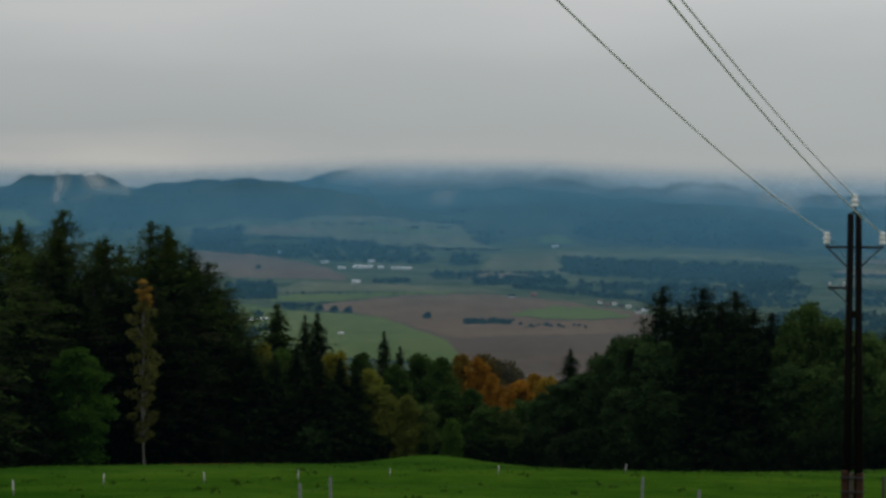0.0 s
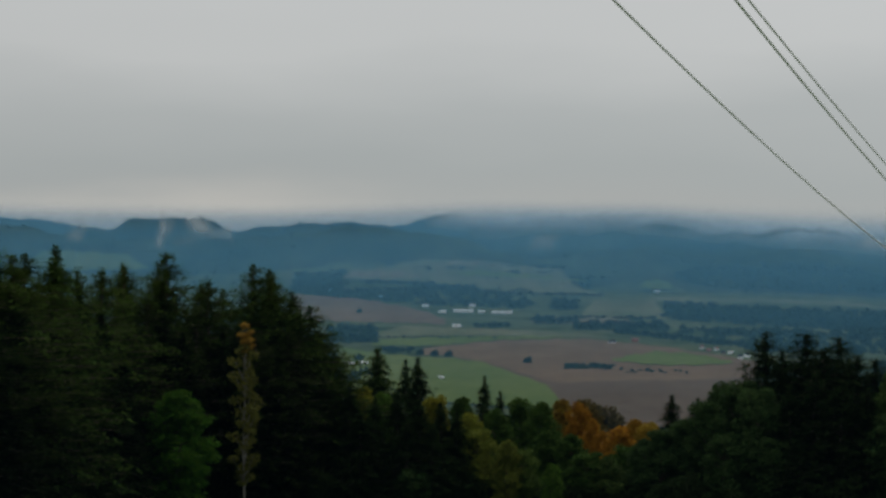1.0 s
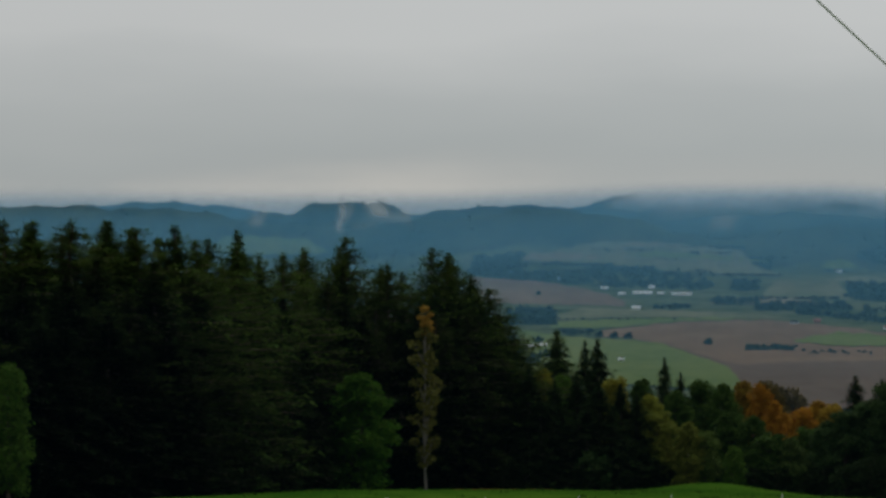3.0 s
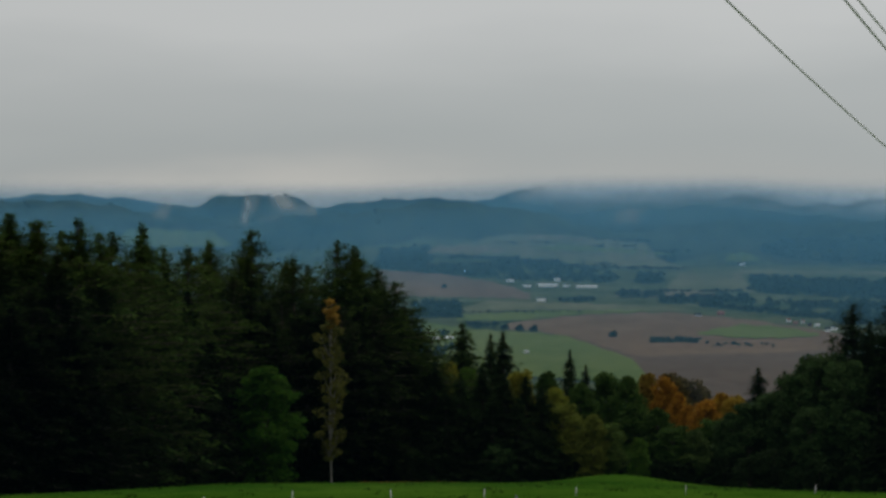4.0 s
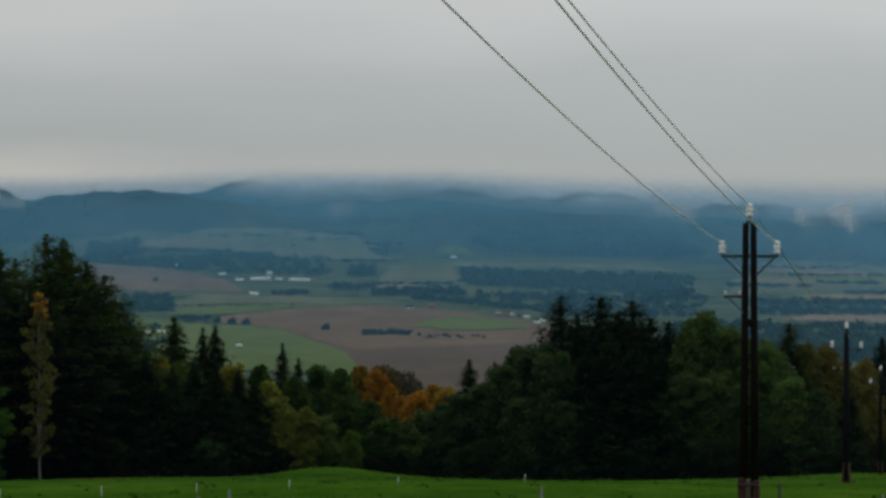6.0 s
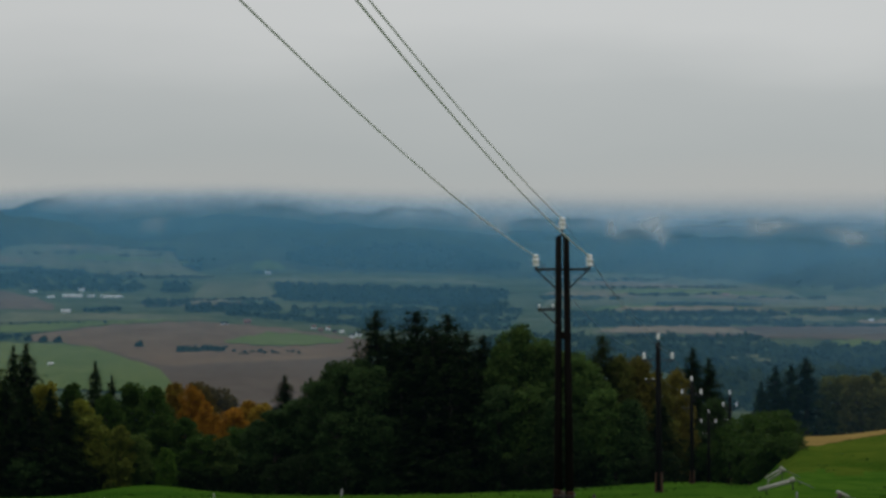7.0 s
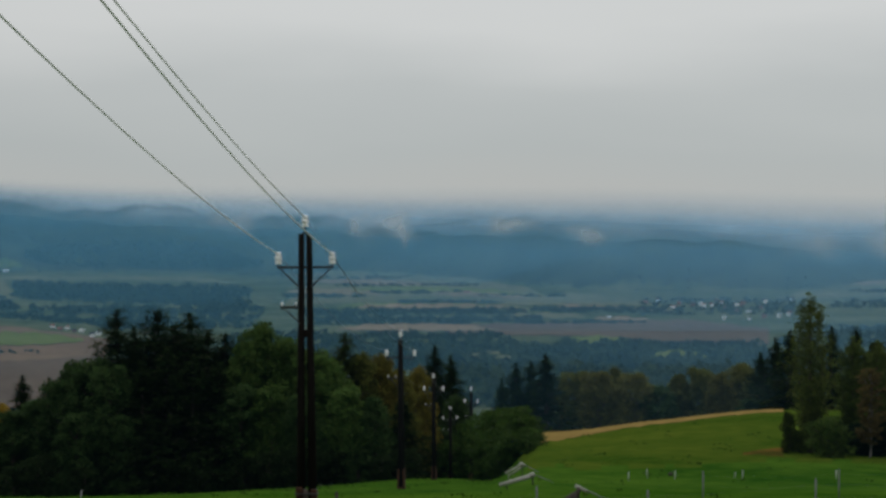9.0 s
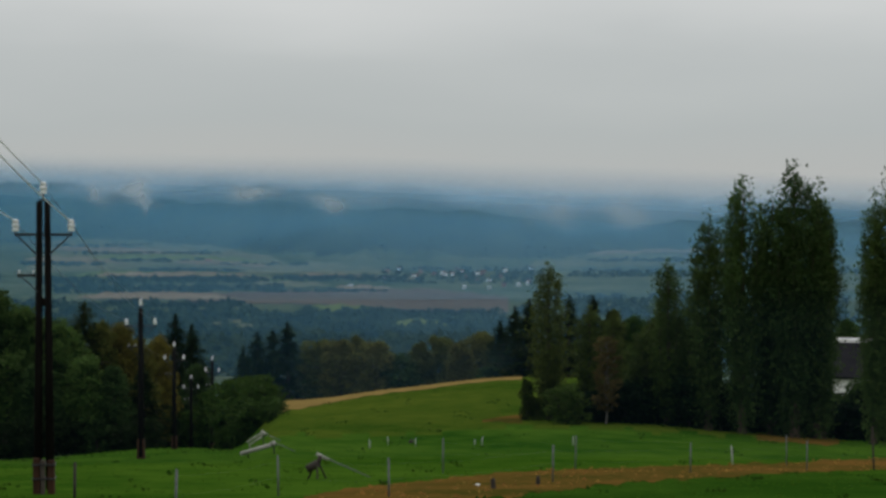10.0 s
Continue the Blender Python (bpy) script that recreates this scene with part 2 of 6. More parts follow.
def cloud_fade(m):
    """Lets the surface vanish where it rises into the cloud deck, whose base sinks towards the east."""
    n, l = m.node_tree.nodes, m.node_tree.links
    out = n["Material Output"]
    shader = out.inputs[0].links[0].from_socket
    geo, sep, tex = n.new("ShaderNodeNewGeometry"), n.new("ShaderNodeSeparateXYZ"), n.new("ShaderNodeTexNoise")
    l.new(geo.outputs["Position"], sep.inputs[0])
    tex.inputs["Scale"].default_value, tex.inputs["Detail"].default_value = 0.004, 4.0
    l.new(geo.outputs["Position"], tex.inputs["Vector"])
    base = n.new("ShaderNodeMapRange")
    for i, v in ((1, 150), (2, 1600), (3, 108), (4, 16)):
        base.inputs[i].default_value = v
    l.new(sep.outputs["X"], base.inputs[0])
    west, both = n.new("ShaderNodeMapRange"), n.new("ShaderNodeMath")
    for i, v in ((1, -500), (2, -150), (3, 75), (4, 0)):
        west.inputs[i].default_value = v
    l.new(sep.outputs["X"], west.inputs[0])
    both.operation = "ADD"
    l.new(base.outputs[0], both.inputs[0]), l.new(west.outputs[0], both.inputs[1])
    wob = n.new("ShaderNodeMath")
    wob.operation, wob.inputs[1].default_value = "MULTIPLY_ADD", -70.0
    l.new(tex.outputs["Fac"], wob.inputs[0])
    over, add, rng_ = n.new("ShaderNodeMath"), n.new("ShaderNodeMath"), n.new("ShaderNodeMapRange")
    over.operation, add.operation = "SUBTRACT", "ADD"
    wob.inputs[2].default_value = 35.0
    l.new(sep.outputs["Z"], over.inputs[0]), l.new(both.outputs[0], over.inputs[1])
    l.new(over.outputs[0], add.inputs[0]), l.new(wob.outputs[0], add.inputs[1])
    rng_.interpolation_type = "SMOOTHSTEP"
    rng_.inputs[1].default_value, rng_.inputs[2].default_value = -34.0, 34.0
    l.new(add.outputs[0], rng_.inputs[0])
    tp, mix = n.new("ShaderNodeBsdfTransparent"), n.new("ShaderNodeMixShader")
    l.new(rng_.outputs[0], mix.inputs[0]), l.new(shader, mix.inputs[1]), l.new(tp.outputs[0], mix.inputs[2])
    l.new(mix.outputs[0], out.inputs[0])
    return m


M_KNOLL = surface("hay_meadow", (0.027, 0.060, 0.005), (0.070, 0.098, 0.011), 0.06, 1.0, 0.05, fine=0.7, stretch=(1, 0.5, 1), spec=0.0, spread=0.12)
M_LUSH = surface("lush_grass", (0.012, 0.044, 0.004), (0.032, 0.078, 0.008), 0.12, 1.0, 0.05, fine=1.0, spec=0.0, spread=0.12)
# the dry strip along the fence: bearing, nearer and farther edge as they are seen
BAND = [(18.2, -7.85, -7.6), (19.2, -7.8, -7.42), (21.65, -7.76, -7.15), (23.8, -7.6, -6.96), (25.4, -7.42, -6.86), (26.9, -7.22, -6.79), (30.0, -7.0, -6.66), (33.0, -6.78, -6.48), (36.0, -6.6, -6.3)]
M_LAND = surface("valley_land", (0.022, 0.042, 0.018), (0.105, 0.115, 0.055), 0.009, 1.0, fine=0.04, spec=0.0)
M_HILL = cloud_fade(surface("wooded_hill", (0.006, 0.015, 0.010), (0.055, 0.068, 0.036), 0.006, 1.0, fine=0.02, spec=0.0))
land_mesh = mesh_of("ground", verts, faces, M_GRASS, True)
land_mesh.materials.append(M_LAND), land_mesh.materials.append(M_HILL), land_mesh.materials.append(M_KNOLL), land_mesh.materials.append(M_LUSH)
mid = verts[faces].mean(axis=1)
mid_r, mid_az = np.hypot(mid[:, 0], mid[:, 1]), np.degrees(np.arctan2(mid[:, 0], mid[:, 1]))
foot_r = 3950 - 650 * smooth(mid_az, 4, 22)
mid_el = np.degrees(np.arctan2(mid[:, 2] - EYE, mid_r)) + 0.05 * np.sin(mid_az * 4.1) + 0.02 * np.sin(mid_az * 11.3)
on_knoll = (mid_az > 16.4) & (mid_az < 60) & (mid_r > 85) & (mid_el > np.interp(mid_az, (16.4, 17.5, 20.7, 23.8, 26.9, 32), (-5.7, -5.9, -5.95, -5.73, -5.75, -5.98)))
in_front = (((mid[:, 0] - 37) / 23) ** 2 + ((mid[:, 1] - 51) / 20) ** 2 < 1 + 0.12 * np.sin(mid[:, 0] * 0.5) * np.sin(mid[:, 1] * 0.4)) & (mid_el < np.interp(mid_az, [b[0] for b in BAND], [b[1] for b in BAND]) + 0.12)
land_mesh.polygons.foreach_set("material_index", np.where(mid_r > foot_r - 60, 2, np.where(mid_r > 330, 1, np.where(on_knoll, 3, np.where(in_front, 4, 0)))).astype(np.int32))
land = new("ground", land_mesh)
tagged(land, "green hillside meadow falling away into a farmed valley", "ground", kind="structure")


# ======== trees ========
rng = np.random.default_rng(7)


def rhombi(centre, along, across):
    """Blade-shaped quads."""
    v = np.stack([centre - along, centre + across, centre + along, centre - across], 1).reshape(-1, 3)
    i = np.arange(len(centre)) * 4
    return v, np.stack([i, i + 1, i + 2, i + 3], -1)


def leaflets(centre, along, across):
    """Pointed leaves and needle sprays, a triangle each."""
    v = np.stack([centre - along * 0.7 - across, centre - along * 0.7 + across, centre + along], 1).reshape(-1, 3)
    i = np.arange(len(centre)) * 3
    return v, np.stack([i, i + 1, i + 2], -1)


def prism(points_a, points_b, ra, rb, sides=4):
    """Many thin tapered limbs."""
    vs, fs = [], []
    for a, b, p, q in zip(points_a, points_b, ra, rb):
        w = b - a
        w = w / (np.linalg.norm(w) + 1e-9)
        u = np.cross(w, (0.3, 0.9, 0.2))
        u /= np.linalg.norm(u)
        v = np.cross(w, u)
        o = len(vs)
        for c, r in ((a, p), (b, q)):
            for k in range(sides):
                t = 2 * math.pi * k / sides
                vs.append(c + r * (math.cos(t) * u + math.sin(t) * v))
        for k in range(sides):
            fs.append((o + k, o + (k + 1) % sides, o + sides + (k + 1) % sides, o + sides + k))
    return vs, fs


def trunk_mesh(h, r, lean, seed, limbs_a, limbs_b, limb_r, material):
    g = np.random.default_rng(seed)
    n = 7
    pts = np.array([[lean * math.sin(3 * k / n) + g.normal(0, 0.04), g.normal(0, 0.04), h * k / n - (0.4 if k == 0 else 0)] for k in range(n + 1)])
    rad = r * (1 - np.linspace(0, 0.93, n + 1)) + 0.015
    rad[0] *= 1.35
    v1, f1 = prism(pts[:-1], pts[1:], rad[:-1], rad[1:], 8)
    v2, f2 = prism(limbs_a, limbs_b, limb_r, [q * 0.25 for q in limb_r], 3)
    return mesh_of("trunk", v1, f1, material, True), mesh_of("branchwork", v2, f2, material)


def conifer(h, R, seed, droop=0.25, step=0.45, spray=0.8, bare=0.04, power=0.8, ragged=0.15, up=0.0, cone=1.3, count=1.0):
    """Trunk and crown of a needle tree, whorl by whorl."""
    g = np.random.default_rng(seed)
    C, A, B, la, lb, lr = [], [], [], [], [], []
    z = bare * h
    while z < h * 0.995:
        t = z / h
        reach = R * min(1.0, (1 - t) * cone) ** power * (0.95 if t > 0.12 else 0.8 + t * 1.25) + 0.06
        for b in range(int((6 + 2.5 * (1 - t)) * count)):
            th = g.uniform(0, 2 * math.pi)
            L = reach * g.uniform(1 - 2 * ragged, 1 + ragged)
            d = np.array([math.cos(th), math.sin(th), 0])
            zz = z + g.uniform(-0.3, 0.3)
            s = np.arange(0.25 * L, L + 0.2, 0.42)
            if len(s) == 0:
                s = np.array([L * 0.7])
            rise = up * s - droop * s * (0.6 + 0.5 * s / (R + 0.1))
            p = s[:, None] * d + np.stack([0 * s, 0 * s, zz + rise], -1)
            la.append(np.array([0, 0, zz])), lb.append(p[-1]), lr.append(0.02 + 0.012 * L)
            for q in range(7 if t < 0.75 else 11):
                turn = th + g.uniform(-1.5, 1.5, len(s))
                size = spray * g.uniform(0.6, 1.15, len(s)) * (0.7 + 0.3 * (1 - t)) * (0.6 + 0.4 * min(1.0, 5 * (1 - t)))
                al = np.stack([np.cos(turn), np.sin(turn), g.uniform(-0.95, 0.75, len(s)) - droop * 0.5 + up + 0.7 * max(0.0, t - 0.8) / 0.2], -1)
                ac = np.stack([-np.sin(turn), np.cos(turn), g.uniform(-0.9, 0.9, len(s))], -1)
                C.append(p + g.normal(0, 0.09 + 0.13 * min(1.0, 5 * (1 - t)), p.shape)), A.append(al * size[:, None] * 0.40), B.append(ac * size[:, None] * 0.15)
        z += step * (0.7 + 0.6 * (1 - t))
    C, A, B = (np.concatenate(q) for q in (C, A, B))
    v, f = leaflets(C, A, B)
    crown = mesh_of("crown", v, f, M_NEEDLE)
    trunk = trunk_mesh(h * 0.98, 0.011 * h + 0.05, 0.1, seed, la, lb, lr, M_BARK)
    return h, R, trunk, crown


def broadleaf(h, W, seed, clumps=26, leaf=0.36, low=0.18, per=170, top=0.75, bark=None, tight=1.0):
    """Trunk with limbs and a crown of uneven clumps of leaves."""
    g = np.random.default_rng(seed)
    C, A, B, la, lb, lr = [], [], [], [], [], []
    for k in range(clumps):
        t = (k + g.uniform(0.1, 0.9)) / clumps
        z = h * (low + (0.94 - low) * t)
        u = (z / h - low) / (1 - low)
        prof = max(0.15, (u + 0.25) ** 0.5 * (1 - u ** 2.2) ** top * 1.05)
        th = k * 2.4 + g.uniform(-0.5, 0.5)
        rr = W * prof * g.uniform(0.25, 0.85)
        c = np.array([rr * math.cos(th), rr * math.sin(th), z])
        rad = W * g.uniform(0.28, 0.46) * (0.55 + 0.6 * prof)
        q = g.normal(size=(per, 3))
        q /= np.linalg.norm(q, axis=1)[:, None]
        p = c + q * rad * g.uniform(0.45, 1.08, (per, 1)) * np.array([1, 1, 0.75 * tight])
        p[:, 2] = np.clip(p[:, 2], h * low * 0.4, h)
        al = g.normal(size=(per, 3)) + q * 0.3
        al /= np.linalg.norm(al, axis=1)[:, None]
        ac = np.cross(al, g.normal(size=(per, 3)))
        ac /= np.linalg.norm(ac, axis=1)[:, None]
        size = leaf * g.uniform(0.6, 1.3, (per, 1))
        C.append(p), A.append(al * size * 0.6), B.append(ac * size * 0.42)
        la.append(np.array([0, 0, max(h * 0.12, z - rr * 0.9 - 0.08 * h)])), lb.append(c), lr.append(0.03 + 0.02 * W * g.uniform(0.6, 1.1))
    C, A, B = (np.concatenate(q) for q in (C, A, B))
    v, f = leaflets(C, A, B)
    crown = mesh_of("crown", v, f, M_LEAF)
    trunk = trunk_mesh(h * 0.9, (0.012 * h + 0.05) * (0.26 if bark is M_BIRCH else 1.0), 0.25, seed, la, lb, lr, bark or M_BARK)
    return h, W, trunk, crown


def poplar(h, W, seed, stems=9, leaf=0.25, per=66):
    """A sheaf of upright limbs, each clothed in small leaves, ragged and open towards the tips."""
    g = np.random.default_rng(seed)
    C, A, B, la, lb, lr = [], [], [], [], [], []
    for k in range(stems):
        th = 2.4 * k + g.uniform(-0.4, 0.4)
        tip_r = W * (0.0 if k == 0 else 0.35 + 0.75 * math.sqrt(k / stems))
        hk = h * (1.0 if k == 0 else g.uniform(0.92, 0.985) - 0.36 * (k / stems) ** 1.6 * g.uniform(0.5, 1.0))
        foot = h * (0.02 + 0.035 * k)
        n = int((hk - foot) / 0.5)
        old = np.array([0, 0, foot])
        sway = g.uniform(0, 6)
        for i in range(n):
            t = i / n
            z = foot + (hk - foot) * t
            r = tip_r * min(1, 0.25 + 1.5 * t) * (1 - 0.25 * t ** 3)
            c = np.array([r * math.cos(th) + 0.1 * math.sin(sway + 5 * t), r * math.sin(th) + 0.1 * math.cos(sway + 4 * t), z])
            if i % 4 == 0 and i:
                la.append(old), lb.append(c), lr.append(0.015 + 0.05 * (1 - t))
                old = c
            rad = (0.45 * (1 - t ** 4) + 0.48) * (0.6 + 0.7 * math.sin(sway * 3 + i * 0.9) ** 2)
            m = int(per * (0.6 + 0.4 * (1 - t)) * (0.25 if math.sin(sway * 5 + i * 0.9) > 0.55 and t > 0.35 else 1.0) * g.uniform(0.55, 1.3))
            p = c + g.normal(size=(m, 3)) * np.array([rad * 0.52, rad * 0.52, 0.34])
            p[:, 2] = np.clip(p[:, 2], 0.05, hk + 0.05 - 0.8 * np.hypot(p[:, 0] - c[0], p[:, 1] - c[1]))
            p = p[p[:, 2] > 0.04]
            m = len(p)
            al = g.normal(size=(m, 3)) + np.array([0, 0, 0.8])
            al /= np.linalg.norm(al, axis=1)[:, None]
            ac = np.cross(al, g.normal(size=(m, 3)))
            ac /= np.linalg.norm(ac, axis=1)[:, None]
            size = leaf * g.uniform(0.6, 1.4, (m, 1))
            C.append(p), A.append(al * size * 0.6), B.append(ac * size * 0.45)
    C, A, B = (np.concatenate(q) for q in (C, A, B))
    v, f = leaflets(C, A, B)
    crown = mesh_of("crown", v, f, M_LEAF)
    trunk = trunk_mesh(h * 0.93, 0.012 * h + 0.05, 0.0, seed, la, lb, lr, M_BARK)
    return h, W, trunk, crown


KINDS = {
    "spruce": [conifer(20, 3.3, 11, 0.28, 0.48, 0.85, 0.03, 1.0, cone=1.5), conifer(20, 3.3, 12, 0.32, 0.48, 0.85, 0.03, 1.05, cone=1.45), conifer(20, 3.5, 13, 0.22, 0.48, 0.85, 0.03, 1.0, 0.2, cone=1.6)],
    "larch": [conifer(22, 3.6, 21, 0.05, 0.48, 0.66, 0.03, 0.9, 0.22, 0.14, 2.5), conifer(22, 3.7, 22, 0.1, 0.48, 0.66, 0.03, 0.88, 0.26, 0.12, 2.7), conifer(22, 3.6, 23, 0.0, 0.48, 0.66, 0.03, 0.92, 0.22, 0.16, 2.3)],
    "pine": [conifer(18, 3.6, 31, 0.12, 0.78, 0.72, 0.04, 0.75, 0.26, 0.08, 1.8, 1.9), conifer(18, 3.4, 32, 0.14, 0.82, 0.72, 0.04, 0.8, 0.28, 0.08, 1.7, 1.9)],
    "broad": [broadleaf(14, 3.6, 41, 36, 0.36, 0.06, 225), broadleaf(14, 4.0, 42, 38, 0.36, 0.08, 225), broadleaf(14, 3.2, 43, 34, 0.35, 0.05, 225, 0.6), broadleaf(14, 3.8, 44, 36, 0.36, 0.04, 225, 1.1)],
    "birch": [broadleaf(14, 1.5, 51, 40, 0.26, 0.14, 75, 0.5, M_BIRCH), broadleaf(14, 1.5, 52, 30, 0.27, 0.13, 56, 0.5, M_BIRCH)],
    "bush": [broadleaf(5, 2.6, 61, 20, 0.3, 0.02, 140, 0.6), broadleaf(5, 2.9, 62, 20, 0.3, 0.02, 140, 0.5)],
    "poplar": [poplar(18, 1.3, 71, 9, 0.22, 88), poplar(18, 1.2, 72, 7, 0.22, 88), poplar(18, 1.5, 73, 11, 0.22, 84)],
}
NAMES = {"spruce": "spruce_tree", "larch": "larch_tree", "pine": "pine_tree", "broad": "broadleaf_tree", "birch": "birch_tree", "bush": "bush", "poplar": "poplar_tree"}
DARK, OLIVE, GREEN = (0.018, 0.031, 0.010), (0.034, 0.048, 0.009), (0.036, 0.070, 0.013)
LIVELY, YELLOW, ORANGE = (0.055, 0.110, 0.015), (0.16, 0.155, 0.017), (0.25, 0.122, 0.013)
RUST, BLUISH = (0.08, 0.064, 0.022), (0.036, 0.066, 0.020)
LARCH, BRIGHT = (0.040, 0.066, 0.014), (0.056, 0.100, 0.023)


SPREAD = {"spruce": 1.5, "larch": 1.6, "pine": 1.75, "broad": 1.15, "birch": 1.25, "bush": 1.0, "poplar": 1.2}


def plant(kind, az, d, el=None, width=None, colour=DARK, label="", h=None, group="", pick=None):
    """One tree, whose top is seen at el degrees, or h metres tall."""
    x, y, z = spot(az, d)
    h = h or EYE + d * math.tan(radians(el)) - z
    h0, w0, trunk, crown = KINDS[kind][(pick if pick is not None else int(rng.integers(99))) % len(KINDS[kind])]
    root = new(NAMES[kind])
    sx = (width or w0 * h / h0) * SPREAD[kind] / w0
    root.matrix_basis = pose(x, y, z, 0, 0, float(rng.uniform(0, 360))) @ Matrix.Diagonal((sx, sx, h / h0, 1))
    part("trunk", trunk[0], root)
    tagged(part("branchwork", trunk[1], root), kind="stuff")
    c = part("crown", crown, root)
    v = float(rng.uniform(0.85, 1.15))
    c.color = (colour[0] * v, colour[1] * v, colour[2] * v, 1)
    tagged(root, label, "bush" if kind == "bush" else "tree", group)
    return root


# -- the dark wood on the west side
SKY_AZ = (-21, -17.8, -16.1, -15, -13.3, -12.4, -11.8, -10.4, -9.3, -8, -7.2, -6.4, -5.7)
SKY_EL = (0.9, 0.9, 0.72, 0.7, 0.5, 0.0, 0.1, 0.4, -0.3, 0.1, -0.25, -0.95, -2.0)
EDGE_AZ = (-24, -18.6, -14.8, -13, -11, -6, 0, 6, 12)
EDGE_D = (112, 120, 130, 162, 195, 205, 207, 205, 200)


def edge(az):
    return float(np.interp(az, EDGE_AZ, EDGE_D))


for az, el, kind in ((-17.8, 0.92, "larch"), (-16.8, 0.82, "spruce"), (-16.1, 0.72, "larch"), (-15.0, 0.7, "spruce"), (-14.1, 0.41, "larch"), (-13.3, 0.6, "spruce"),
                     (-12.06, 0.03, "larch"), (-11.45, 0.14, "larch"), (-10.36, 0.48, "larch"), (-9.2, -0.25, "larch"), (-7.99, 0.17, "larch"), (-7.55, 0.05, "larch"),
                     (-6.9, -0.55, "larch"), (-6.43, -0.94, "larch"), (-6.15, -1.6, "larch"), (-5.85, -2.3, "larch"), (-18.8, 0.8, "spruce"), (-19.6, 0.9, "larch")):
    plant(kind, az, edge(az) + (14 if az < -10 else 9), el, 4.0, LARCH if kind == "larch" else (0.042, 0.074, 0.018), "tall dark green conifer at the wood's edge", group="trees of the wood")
# an added low row, coloured near-black to stand in for shade under the canopy
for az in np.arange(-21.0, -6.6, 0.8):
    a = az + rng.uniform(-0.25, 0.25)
    plant("spruce", a, edge(a) + (-1 if a < -11 else 2), float(np.interp(a, SKY_AZ, SKY_EL)) - (rng.uniform(1.3, 2.3) if -13 < a < -9.4 else rng.uniform(2.2, 3.4)), 2.8, (0.007, 0.012, 0.005), "low spruce on the wood's fringe, canopy shade put into its colour", group="trees of the wood")
# the two front rows are coloured darker than the back one, as canopy shade
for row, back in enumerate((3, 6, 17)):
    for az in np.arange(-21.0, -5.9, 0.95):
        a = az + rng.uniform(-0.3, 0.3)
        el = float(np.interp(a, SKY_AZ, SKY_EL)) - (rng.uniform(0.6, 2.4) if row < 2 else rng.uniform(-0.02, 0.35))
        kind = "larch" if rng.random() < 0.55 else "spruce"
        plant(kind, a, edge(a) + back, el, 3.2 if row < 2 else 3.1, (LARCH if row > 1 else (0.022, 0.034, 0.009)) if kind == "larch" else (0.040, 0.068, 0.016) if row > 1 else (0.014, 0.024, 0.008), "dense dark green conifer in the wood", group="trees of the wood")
plant("broad", -9.95, edge(-9.85) - 12, -3.16, 4.0, (0.036, 0.086, 0.009), "leafy green maple with touches of red in front of conifers", pick=3)
slim = plant("birch", -8.14, edge(-8) - 8, -1.75, 1.6, (0.09, 0.092, 0.02), "slim yellowing birch against the dark wood", pick=1)
tip = part("crown_top", broadleaf(2.4, 0.75, 53, 9, 0.26, 0.05, 60, 0.4)[3], slim, "tuft of orange-yellow leaves", pose(0, 0, 12.6))
tip.color = (0.30, 0.19, 0.03, 1)
plant("broad", -19.45, 112, -2.9, 1.6, (0.04, 0.085, 0.012), "bright green leafy tree at the wood's edge")

